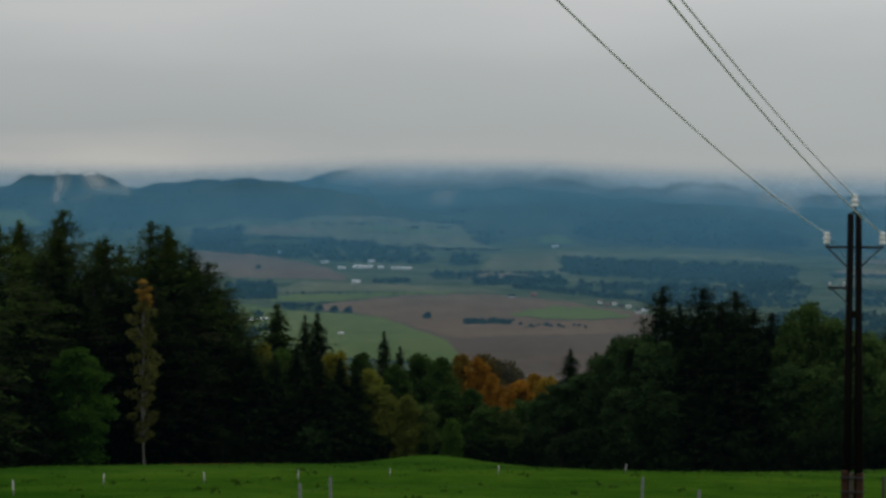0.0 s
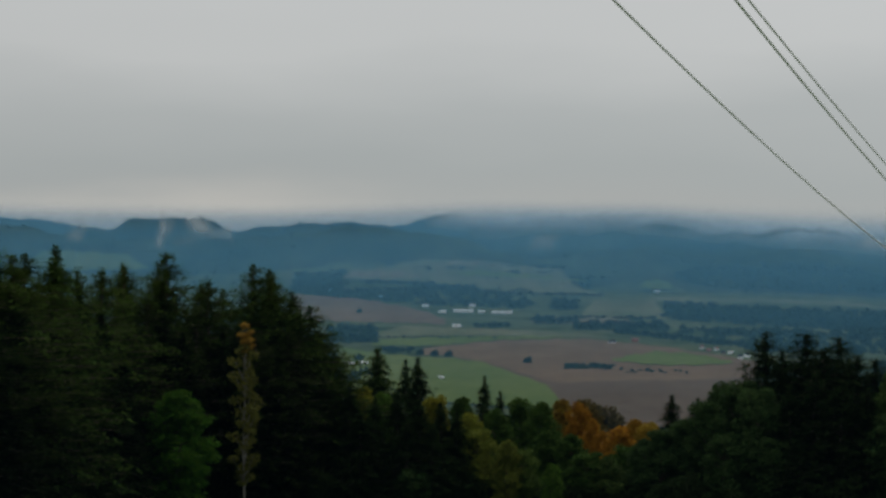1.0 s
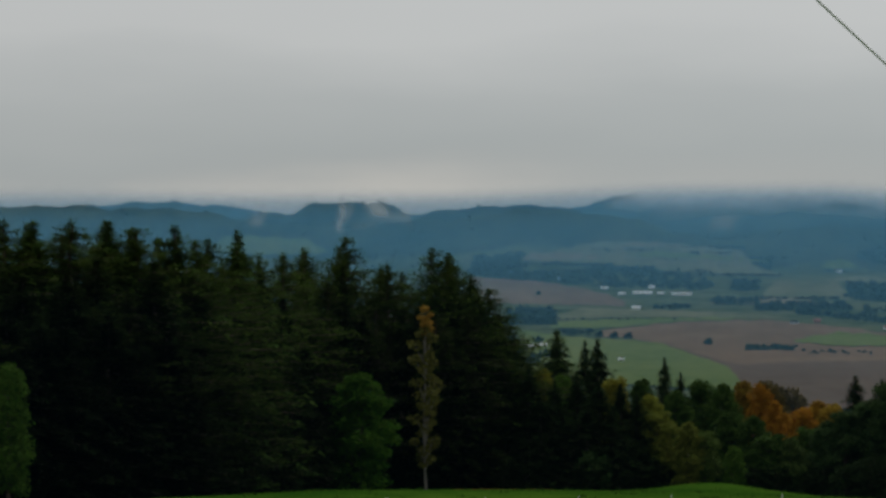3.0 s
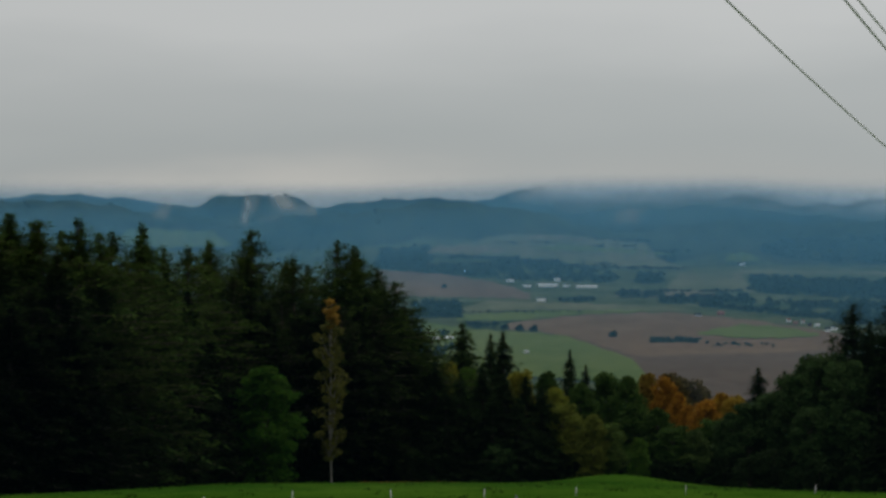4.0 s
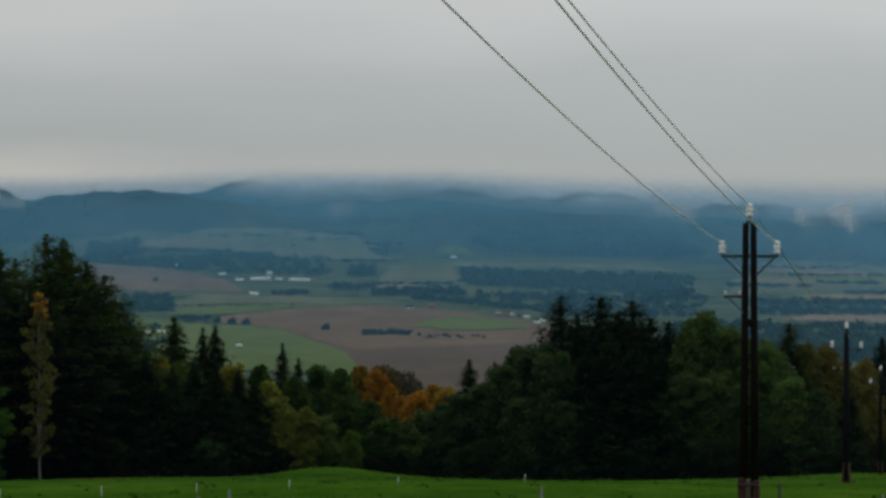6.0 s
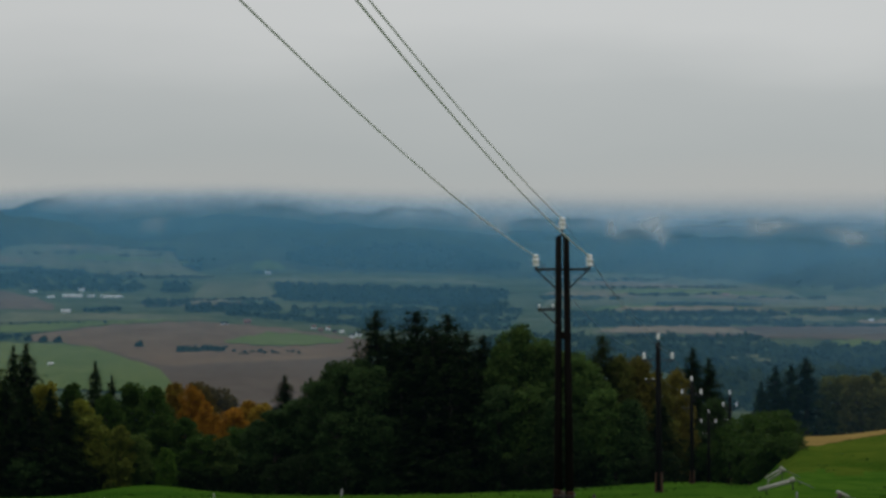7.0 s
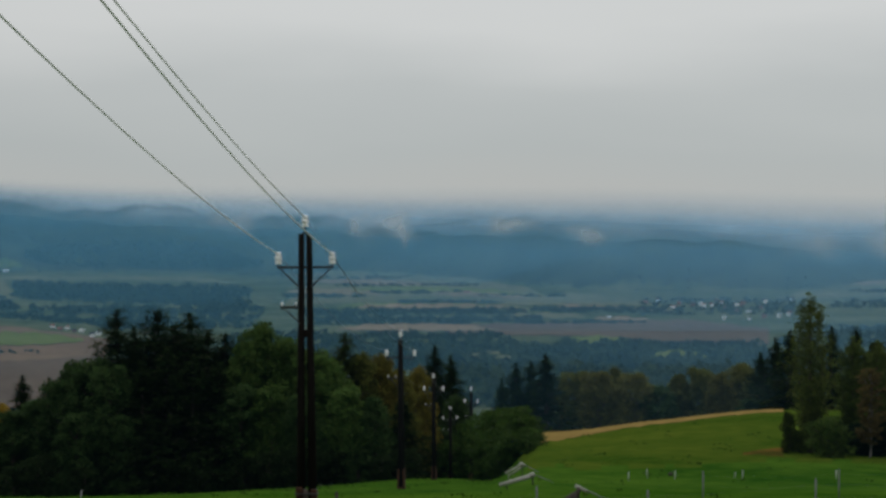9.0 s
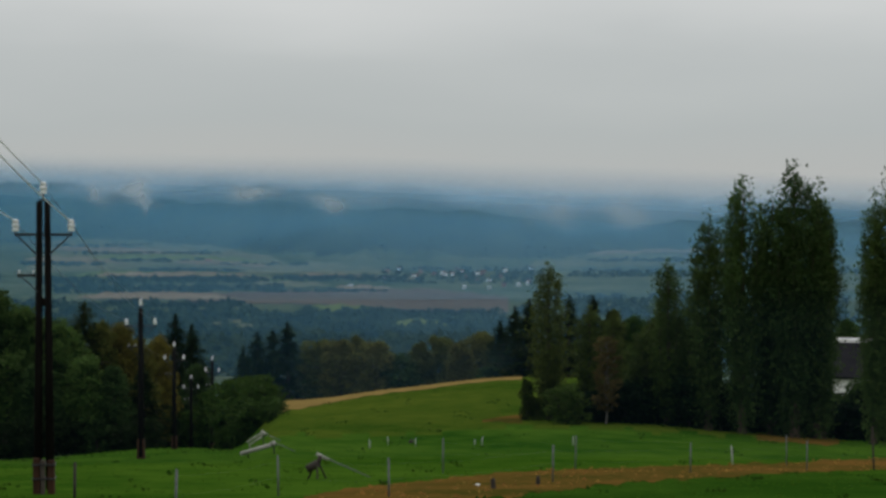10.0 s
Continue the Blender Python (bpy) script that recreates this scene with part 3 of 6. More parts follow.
# -- the gap in the middle
for az, el, kind, w, col, dd in (
        (-5.3, -3.2, "spruce", 2.6, DARK, 3), (-4.6, -3.5, "spruce", 2.4, DARK, 2), (-4.0, -3.35, "spruce", 2.6, DARK, 4), (-3.4, -3.5, "spruce", 2.5, DARK, 2), (-2.8, -3.55, "spruce", 2.4, DARK, 3),
        (-2.35, -3.8, "spruce", 2.2, DARK, 4), (-5.0, -3.9, "spruce", 2.5, DARK, 0), (-3.7, -4.1, "spruce", 2.4, DARK, 0), (-3.0, -4.2, "spruce", 2.2, DARK, 0),
        (-4.54, -2.11, "spruce", 4.4, (0.034, 0.058, 0.014), 40), (-3.77, -2.41, "spruce", 2.2, DARK, 35), (-3.43, -2.35, "spruce", 3.2, DARK, 32), (-1.60, -2.84, "spruce", 2.2, DARK, 45), (-1.16, -3.25, "spruce", 1.8, DARK, 40),
        (-4.92, -3.05, "broad", 3.0, YELLOW, 25), (-4.4, -3.2, "broad", 2.8, LIVELY, 22), (-2.95, -3.25, "broad", 2.4, YELLOW, 25), (-2.2, -3.3, "broad", 2.8, GREEN, 30), (-2.0, -3.75, "broad", 2.6, (0.14, 0.155, 0.02), 8),
        (-1.75, -4.2, "broad", 2.2, (0.11, 0.13, 0.02), 4), (-0.95, -4.5, "broad", 2.0, (0.11, 0.13, 0.022), 2), (-0.5, -4.75, "broad", 1.8, (0.07, 0.11, 0.022), 3), (-1.3, -3.6, "broad", 3.0, GREEN, 30),
        (-0.6, -3.3, "broad", 3.4, GREEN, 50), (0.0, -3.4, "broad", 3.2, GREEN, 45), (0.55, -3.32, "broad", 3.4, (0.15, 0.10, 0.015), 60), (1.0, -3.45, "broad", 2.8, ORANGE, 55), (1.38, -3.85, "broad", 2.2, ORANGE, 50), (1.62, -4.25, "broad", 1.7, ORANGE, 46),
        (1.2, -3.3, "broad", 3.0, RUST, 75), (1.65, -3.45, "broad", 3.0, RUST, 80), (2.0, -3.75, "broad", 2.4, RUST, 82), (0.2, -4.2, "broad", 3.0, GREEN, 14), (0.8, -4.3, "broad", 2.8, GREEN, 10), (1.3, -4.8, "broad", 2.4, GREEN, 6), (0.3, -5.2, "bush", 1.6, LIVELY, 1),
        (2.1, -4.05, "broad", 2.4, ORANGE, 40), (2.55, -3.85, "broad", 3.2, (0.27, 0.155, 0.016), 45), (2.9, -3.95, "broad", 2.8, (0.22, 0.15, 0.018), 42), (2.3, -4.6, "broad", 2.6, GREEN, 12), (2.8, -4.4, "broad", 2.8, BLUISH, 8),
        (1.8, -4.9, "broad", 2.2, (0.05, 0.08, 0.02), 5), (3.53, -3.29, "spruce", 2.8, DARK, 25), (4.23, -3.36, "spruce", 2.2, DARK, 28), (3.3, -4.1, "broad", 2.8, BLUISH, 6), (3.9, -3.8, "broad", 3.0, BLUISH, 8)):
    label = {"spruce": "dark green spruce in the gap of the wood", "broad": "leafy tree turning autumn colours below the meadow", "birch": "slim yellow-green young birch", "bush": "low bright green bush"}[kind]
    if col == ORANGE:
        label = "round-crowned tree with orange autumn leaves"
    plant(kind, az, edge(az) + dd, el, w, col, label, group="trees of the gap")

# -- the clump with tall pines
for az, el, kind, w, col, dd in (
        (6.03, -1.52, "pine", 3.2, DARK, 10), (7.14, -1.53, "pine", 4.0, DARK, 10), (7.6, -1.95, "pine", 3.6, DARK, 8), (8.02, -1.64, "pine", 3.6, DARK, 12), (8.5, -2.1, "pine", 3.4, DARK, 10), (8.97, -2.2, "pine", 2.8, DARK, 12),
        (6.5, -2.0, "spruce", 2.8, DARK, 8), (4.92, -2.85, "broad", 3.0, BLUISH, 10), (5.4, -2.7, "broad", 3.0, BLUISH, 8), (4.5, -3.3, "broad", 2.8, BLUISH, 5), (5.9, -2.9, "broad", 2.8, BLUISH, 3), (6.7, -3.0, "spruce", 3.0, DARK, 2),
        (7.4, -2.6, "spruce", 3.2, DARK, 3), (8.1, -2.8, "spruce", 3.2, DARK, 2), (8.8, -3.0, "spruce", 2.8, DARK, 3), (5.0, -4.2, "broad", 2.4, BLUISH, 1), (6.2, -4.3, "broad", 2.2, BLUISH, 0), (7.0, -4.4, "spruce", 2.2, DARK, 0),
        (9.95, -1.83, "broad", 3.8, BRIGHT, 12), (9.5, -2.3, "broad", 3.2, BRIGHT, 8), (10.6, -2.2, "broad", 3.4, BRIGHT, 10), (11.2, -2.5, "broad", 3.2, BRIGHT, 9), (9.4, -3.5, "broad", 2.8, BLUISH, 2), (10.2, -3.6, "broad", 3.0, BRIGHT, 2),
        (11.0, -3.8, "broad", 2.8, BLUISH, 1), (11.7, -2.7, "broad", 3.0, BRIGHT, 8), (12.24, -2.23, "pine", 2.4, OLIVE, 14), (12.7, -2.7, "broad", 2.6, (0.075, 0.085, 0.02), 14), (13.2, -2.75, "broad", 2.8, (0.11, 0.10, 0.02), 16), (12.3, -3.6, "broad", 2.8, BRIGHT, 2),
        (13.0, -3.9, "broad", 2.6, BLUISH, 2), (13.7, -3.1, "broad", 2.8, (0.095, 0.095, 0.02), 18), (14.25, -3.1, "broad", 2.6, (0.12, 0.105, 0.02), 40), (14.71, -2.59, "spruce", 3.0, DARK, 52), (15.15, -2.85, "spruce", 2.8, DARK, 54),
        (13.8, -4.0, "spruce", 2.4, DARK, 6), (14.4, -4.2, "spruce", 2.4, DARK, 42), (15.3, -3.9, "broad", 2.6, BLUISH, 46), (14.9, -4.8, "broad", 2.6, BLUISH, 44)):
    label = {"spruce": "dark green spruce in the roadside clump", "pine": "tall ragged dark pine above the clump", "broad": "full leafy green tree in the clump"}[kind]
    plant(kind, az, edge(az) + dd, el, w, col, label, group="trees of the clump")
for az, el, d, w in ((16.2, -4.42, 196, 2.2), (16.55, -4.35, 198, 2.4), (16.95, -4.3, 199, 2.5), (17.08, -4.5, 192, 1.7), (15.75, -4.75, 238, 2.4), (16.35, -4.9, 190, 2.2), (17.15, -4.75, 194, 1.3), (16.2, -5.2, 189, 1.7), (16.85, -5.0, 180, 1.6), (17.2, -5.1, 178, 1.0), (16.5, -5.3, 180, 1.6), (15.2, -5.2, 240, 2.3), (17.3, -4.85, 178, 1.1), (17.45, -5.15, 172, 0.9), (17.25, -5.4, 168, 0.9)):
    plant("bush", az, d, max(el, math.degrees(math.atan2(spot(az, d)[2] + 1.2 - EYE, d))), w * 1.4, GREEN, "rounded dark green bush at the meadow's edge", group="bushes beside the poles")
# -- trees behind the knoll
for az, el, d, w, kind, col in (
        (16.92, -3.1, 300, 3.6, "spruce", (0.019, 0.034, 0.012)), (17.35, -3.05, 305, 3.4, "spruce", (0.019, 0.034, 0.012)), (17.75, -2.86, 300, 3.8, "spruce", (0.019, 0.034, 0.012)), (16.55, -3.5, 305, 3.0, "spruce", (0.019, 0.034, 0.012)),
        (18.6, -3.2, 310, 3.6, "broad", (0.095, 0.110, 0.032)), (19.2, -3.2, 305, 3.6, "broad", (0.105, 0.110, 0.034)), (19.65, -3.1, 315, 3.4, "broad", (0.090, 0.100, 0.034)), (20.2, -3.25, 305, 3.4, "broad", (0.105, 0.110, 0.034)), (20.8, -3.6, 305, 3.2, "broad", BLUISH),
        (21.4, -3.3, 310, 3.4, "broad", (0.095, 0.110, 0.032)), (21.96, -3.1, 310, 3.4, "broad", (0.08, 0.095, 0.03)), (22.5, -3.3, 305, 3.2, "broad", (0.105, 0.110, 0.034)), (23.05, -3.0, 310, 3.4, "broad", (0.090, 0.100, 0.034)), (23.6, -2.8, 300, 3.2, "spruce", DARK), (24.0, -2.4, 290, 3.0, "spruce", DARK),
        (24.4, -2.2, 285, 3.0, "spruce", DARK), (25.5, -2.1, 280, 2.6, "spruce", DARK), (26.15, -2.1, 280, 2.6, "spruce", DARK), (26.7, -2.4, 280, 3.0, "broad", OLIVE), (27.3, -2.6, 280, 3.0, "broad", GREEN), (23.3, -4.0, 290, 2.6, "broad", BLUISH),
        (28.0, -2.6, 270, 3.2, "broad", OLIVE), (29.0, -2.9, 270, 3.2, "broad", GREEN), (33.0, -2.6, 260, 3.4, "broad", GREEN), (32.3, -2.9, 270, 3.4, "broad", GREEN), (34.2, -2.4, 260, 3.4, "pine", DARK)):
    plant(kind, az, d, el, w, col, "tree behind the brow of the meadow, turning brownish" if kind == "broad" else "dark spruce behind the brow of the meadow", group="trees behind the knoll")
# -- the poplars and their hedge
for az, el, d, w, col, pick in (
        (24.93, -1.15, 142, 0.8, (0.072, 0.094, 0.02), 1), (26.05, -2.35, 146, 0.8, (0.07, 0.10, 0.02), 1), (26.7, -2.45, 147, 0.6, (0.07, 0.095, 0.02), 1), (28.2, -1.04, 140, 0.8, (0.058, 0.092, 0.02), 1), (27.6, -2.9, 142, 0.8, (0.05, 0.075, 0.016), 1), (28.75, -2.2, 141, 0.7, (0.05, 0.08, 0.018), 1), (29.30, 0.35, 138, 0.9, (0.060, 0.098, 0.026), 0), (30.21, 1.32, 137, 1.05, (0.049, 0.084, 0.024), 2),
        (31.0, 0.95, 139, 1.0, (0.038, 0.068, 0.021), 0), (31.62, 1.73, 136, 1.25, (0.038, 0.068, 0.021), 2), (32.2, 1.2, 137, 1.05, (0.060, 0.100, 0.028), 0), (32.4, 0.6, 138, 0.55, (0.060, 0.100, 0.028), 1), (33.72, 0.9, 134, 0.7, (0.068, 0.110, 0.030), 0), (34.15, 1.6, 133, 0.95, (0.068, 0.110, 0.030), 2), (35.2, 1.4, 133, 1.3, GREEN, 0)):
    plant("poplar", az, d, el, w, col, "slender upright poplar with loose green leaves", group="row of poplars", pick=pick)
plant("bush", 25.4, 137, -4.55, 1.9, (0.06, 0.10, 0.02), "yellow-green bush before the hedge", group="hedge under the poplars")
plant("birch", 26.5, 138, -3.1, 0.95, (0.105, 0.082, 0.028), "thin birch with reddish-brown leaves by the hedge", pick=0)
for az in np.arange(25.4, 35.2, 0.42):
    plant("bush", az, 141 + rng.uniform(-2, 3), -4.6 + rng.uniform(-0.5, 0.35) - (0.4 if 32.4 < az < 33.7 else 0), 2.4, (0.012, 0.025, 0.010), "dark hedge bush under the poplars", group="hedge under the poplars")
for az, el in ((24.35, -4.4), (24.6, -4.9)):
    plant("bush", az, 141, el, 0.8, OLIVE, "small bush at the end of the hedge", group="hedge under the poplars")

# ======== the valley ========
def dist_for(az, el, near=600.0):
    """The distance at which the land, past near, is seen at el degrees."""
    r = np.linspace(near, 4900, 900)
    a = radians(az)
    seen = np.degrees(np.arctan2(ground(r * math.sin(a), r * math.cos(a)) - EYE, r))
    over = np.nonzero(seen >= el)[0]
    return float(r[over[0]] if len(over) else 4900)


def field(name, top, low, material, label, lift=0.6):
    """A field laid on the land between an upper and a lower edge, given as (bearing, elevation)."""
    ta, te, la, le = [p[0] for p in top], [p[1] for p in top], [p[0] for p in low], [p[1] for p in low]
    azs_ = np.linspace(ta[0], ta[-1], 26)
    rows_ = 12
    V, F = [], []
    for i, a in enumerate(azs_):
        wob = 0.02 * math.sin(a * 9 + len(name)) + 0.012 * math.sin(a * 23)
        r1, r0 = dist_for(a, float(np.interp(a, ta, te)) + wob), dist_for(a, float(np.interp(a, la, le)) + wob * 0.7)
        if 'ploughed' not in label and 'floor' not in label:  # grassland runs out into points
            r1 = r0 + (r1 - r0) * min(1.0, min(i, 25 - i) / 4.0)
        r1 = max(r1, r0 + 4)
        for k in range(rows_):
            r = r0 + (r1 - r0) * k / (rows_ - 1)
            x, y = r * math.sin(radians(a)), r * math.cos(radians(a))
            V.append((x, y, float(ground(x, y)) + lift))
    for i in range(len(azs_) - 1):
        for k in range(rows_ - 1):
            o = i * rows_ + k
            F.append((o, o + rows_, o + rows_ + 1, o + 1))
    return tagged(new(name, mesh_of(name, V, F, material, True)), label, "field", kind="structure")


M_EARTH = surface("ploughed_earth", (0.105, 0.070, 0.043), (0.165, 0.112, 0.070), 0.012, 1.0, fine=0.08, stretch=(1, 0.3, 1), spec=0.0)
M_EARTH2 = surface("damp_earth", (0.080, 0.055, 0.037), (0.118, 0.086, 0.06), 0.012, 1.0, fine=0.08, stretch=(1, 0.3, 1), spec=0.0)
M_PASTURE = surface("far_pasture", (0.072, 0.104, 0.028), (0.122, 0.145, 0.042), 0.01, 1.0, fine=0.06, stretch=(1, 0.4, 1), spec=0.0)
M_OLIVE = surface("stubble_meadow", (0.076, 0.088, 0.042), (0.148, 0.140, 0.074), 0.01, 1.0, fine=0.05, stretch=(1, 0.4, 1), spec=0.0)
M_BROWNISH = surface("faded_meadow", (0.12, 0.098, 0.055), (0.19, 0.15, 0.085), 0.01, 1.0, fine=0.05, stretch=(1, 0.4, 1), spec=0.0)
M_TAN = surface("stubble", (0.15, 0.112, 0.066), (0.22, 0.165, 0.105), 0.01, 1.0, fine=0.05, spec=0.0)

field("field", [(-6.94, -0.65), (-5.17, -0.72), (-3.47, -1.02), (-2.69, -1.28)], [(-6.93, -1.34), (-5.17, -1.38), (-3.47, -1.40), (-2.69, -1.43)], M_EARTH, "brown ploughed field above the village road")
field("field", [(-4.86, -1.46), (-2.23, -1.52), (1.81, -1.60)], [(-4.86, -1.80), (-2.22, -1.72), (1.81, -1.73)], M_OLIVE, "grey-green stubble field in the valley")
field("field", [(-4.70, -1.88), (-2.53, -1.76), (0.57, -1.72)], [(-4.70, -2.03), (-3.15, -2.02), (-1.29, -1.84), (0.57, -1.75)], M_PASTURE, "narrow green field between ploughed land")
field("field", [(-3.31, -2.10), (-1.29, -1.86), (1.19, -1.78), (3.37, -1.98), (5.84, -2.34)], [(-2.53, -2.28), (-1.29, -2.59), (0.27, -3.04), (3.37, -3.06), (5.84, -2.99)], M_EARTH, "broad brown ploughed field in the valley")
field("field", [(-1.60, -2.48), (0.27, -3.01), (5.84, -2.80)], [(-1.60, -2.56), (0.28, -4.2), (5.85, -4.2)], M_EARTH2, "dark damp ploughed field", 1.1)
field("field", [(-5.62, -2.11), (-4.39, -2.26), (-2.84, -2.38), (-1.60, -2.48), (0.11, -3.09), (0.6, -3.7)], [(-5.62, -3.2), (-2.83, -3.6), (0.6, -3.8)], M_PASTURE, "green pasture on the valley floor", 1.3)
field("field", [(1.90, -2.33), (3.06, -2.12), (4.14, -2.17), (5.15, -2.35)], [(1.90, -2.38), (3.06, -2.49), (4.14, -2.48), (5.15, -2.41)], M_PASTURE, "green patch of young corn in ploughed land", 1.2)
field("field", [(-5.63, -0.18), (-3.48, 0.30), (-1.31, 0.25), (1.65, -0.08)], [(-5.63, -0.26), (-3.47, -0.32), (-1.30, -0.54), (1.65, -0.60)], M_OLIVE, "pale green meadow on the lower slope", 4.0)
field("field", [(10.5, -0.45), (13.78, -0.61), (16.08, -0.80), (18.55, -1.27)], [(10.5, -1.5), (14.54, -1.30), (16.85, -1.5), (18.55, -1.5)], M_OLIVE, "pale olive meadow on the far slope")
field("field", [(11.5, -1.42), (14.5, -1.38), (18.0, -1.62)], [(11.5, -1.66), (14.54, -1.72), (18.0, -1.70)], M_PASTURE, "dull green meadow in the far valley")
field("field", [(15.00, -2.05), (19.01, -1.97), (21.65, -1.92), (23.82, -2.17)], [(15.00, -2.30), (19.01, -2.36), (21.65, -2.55), (23.82, -2.60)], M_EARTH2, "dark brown ploughed field before the town", 0.9)
field("field", [(12.00, -2.04), (14.31, -1.97), (16.45, -2.10)], [(12.00, -2.17), (14.31, -2.21), (16.45, -2.21)], M_TAN, "tan stubble field in the far valley", 1.2)
field("field", [(19.01, -1.86), (19.79, -1.85), (20.64, -1.89)], [(19.01, -1.93), (20.64, -1.96)], M_TAN, "thin strip of tan stubble before the town", 1.4)
field("field", [(17.6, -1.15), (19.0, -1.2), (21.5, -1.55)], [(17.6, -1.35), (19.5, -1.6), (21.5, -1.72)], M_OLIVE, "pale field below the wooded hill", 0.8)
field("field", [(16.0, -2.55), (16.6, -2.6), (17.0, -2.75)], [(16.0, -2.75), (16.6, -2.85), (17.0, -2.85)], M_PASTURE, "small green clearing among woods", 1.2)
field("field", [(24.0, -1.15), (27.0, -0.95), (29.5, -1.0)], [(24.0, -1.35), (27.0, -1.3), (29.5, -1.25)], M_OLIVE, "pale field at the foot of the eastern hill", 0.8)
field("field", [(-14.2, 0.38), (-12.8, 0.42), (-10.8, 0.3)], [(-14.2, 0.02), (-12.8, -0.1), (-10.8, -0.05)], M_PASTURE, "green clearing on the wooded slope", 4.0)
field("field", [(2.6, -0.25), (3.1, -0.2), (3.6, -0.3)], [(2.6, -0.42), (3.1, -0.45), (3.6, -0.42)], M_PASTURE, "small bright clearing by a farm", 4.0)
field("field", [(2.2, -0.62), (5.5, -0.62), (9.5, -0.72)], [(2.2, -0.75), (5.5, -0.72), (9.5, -0.85)], M_OLIVE, "thin pale field above a wood", 0.8)

field("field", [(-5.6, -0.05), (-4.4, -0.02), (-3.2, -0.12)], [(-5.6, -0.25), (-4.4, -0.27), (-3.2, -0.2)], M_BROWNISH, "brownish strip of meadow on the lower slope", 5.0)
field("field", [(-2.6, 0.02), (-1.0, -0.05), (1.2, -0.2)], [(-2.6, -0.12), (-1.0, -0.18), (1.2, -0.28)], M_PASTURE, "greener strip of meadow on the lower slope", 5.0)
field("field", [(-2.9, 0.22), (-1.9, 0.24), (-0.9, 0.16)], [(-2.9, 0.13), (-1.9, 0.14), (-0.9, 0.1)], M_BROWNISH, "thin brownish strip high on the meadow", 5.0)
field("field", [(1.0, -0.72), (2.2, -0.7), (3.4, -0.72)], [(1.0, -1.15), (2.2, -1.2), (3.4, -1.25)], M_OLIVE, "pale grey-green field beside a wood", 0.9)
field("field", [(10.4, -0.55), (13.0, -0.68), (15.5, -0.86)], [(10.4, -0.66), (13.0, -0.80), (15.5, -0.95)], M_BROWNISH, "tan strip along the far meadow", 1.4)
field("field", [(12.2, -0.98), (14.5, -0.98), (17.2, -1.12)], [(12.2, -1.1), (14.5, -1.12), (17.2, -1.22)], M_PASTURE, "green strip along the far meadow", 1.4)
field("field", [(13.6, -1.48), (15.2, -1.46), (17.4, -1.58)], [(13.6, -1.56), (15.2, -1.58), (17.4, -1.66)], M_BROWNISH, "tan strip below a hedge", 1.5)
field("field", [(16.2, -1.76), (17.6, -1.74), (19.0, -1.78)], [(16.2, -1.88), (17.6, -1.9), (19.0, -1.86)], M_OLIVE, "pale strip of field among hedges", 1.4)
field("field", [(25.5, -0.95), (28.0, -0.85), (31.0, -0.9)], [(25.5, -1.02), (28.0, -0.95), (31.0, -0.98)], M_TAN, "tan strip at the foot of the eastern hill", 1.4)
field("field", [(18.2, -2.42), (19.2, -2.38), (20.2, -2.45)], [(18.2, -2.55), (19.2, -2.62), (20.2, -2.6)], M_PASTURE, "small green clearing among woods", 1.6)

field("field", [(20.6, -3.0), (21.4, -2.95), (22.2, -3.05)], [(20.6, -3.12), (21.4, -3.15), (22.2, -3.15)], M_PASTURE, "small green clearing among woods", 6.5)
field("field", [(15.6, -3.0), (16.2, -2.95), (16.9, -3.05)], [(15.6, -3.12), (16.2, -3.2), (16.9, -3.15)], M_OLIVE, "small pale clearing among woods", 6.5)

field("field", [(11.2, -0.76), (12.8, -0.80), (14.6, -0.90)], [(11.2, -0.84), (12.8, -0.92), (14.6, -0.99)], M_TAN, "faded tan strip on the far slope", 1.9)
field("field", [(12.4, -1.5), (13.8, -1.48), (15.4, -1.56)], [(12.4, -1.58), (13.8, -1.6), (15.4, -1.64)], M_TAN, "tan stubble strip below a hedge", 1.9)
field("field", [(14.6, -1.14), (16.0, -1.16), (17.4, -1.3)], [(14.6, -1.24), (16.0, -1.3), (17.4, -1.38)], M_BROWNISH, "brownish faded strip on the far slope", 1.9)
field("field", [(17.9, -1.5), (19.6, -1.56), (21.2, -1.66)], [(17.9, -1.58), (19.6, -1.66), (21.2, -1.72)], M_TAN, "pale tan strip before the town", 1.9)
field("field", [(10.6, -1.02), (12.2, -1.06), (13.4, -1.16)], [(10.6, -1.14), (12.2, -1.22), (13.4, -1.24)], M_BROWNISH, "brownish faded field among hedges", 1.9)
field("field", [(-0.4, -1.28), (1.2, -1.18), (2.8, -1.3)], [(-0.4, -1.38), (1.2, -1.36), (2.8, -1.42)], M_BROWNISH, "brownish faded field beside the village", 1.9)
M_FARLEAF = surface("far_foliage", (0.012, 0.022, 0.012), (0.030, 0.044, 0.022), 0.02, 1.0, fine=0.2, spec=0.0)
M_MIXLEAF = surface("mixed_foliage", (0.010, 0.024, 0.013), (0.048, 0.066, 0.030), 0.014, 1.0, fine=0.12, spec=0.0)
M_HILLLEAF = surface("hill_foliage", (0.010, 0.019, 0.013), (0.050, 0.060, 0.036), 0.0055, 1.0, fine=0.06, spec=0.0)


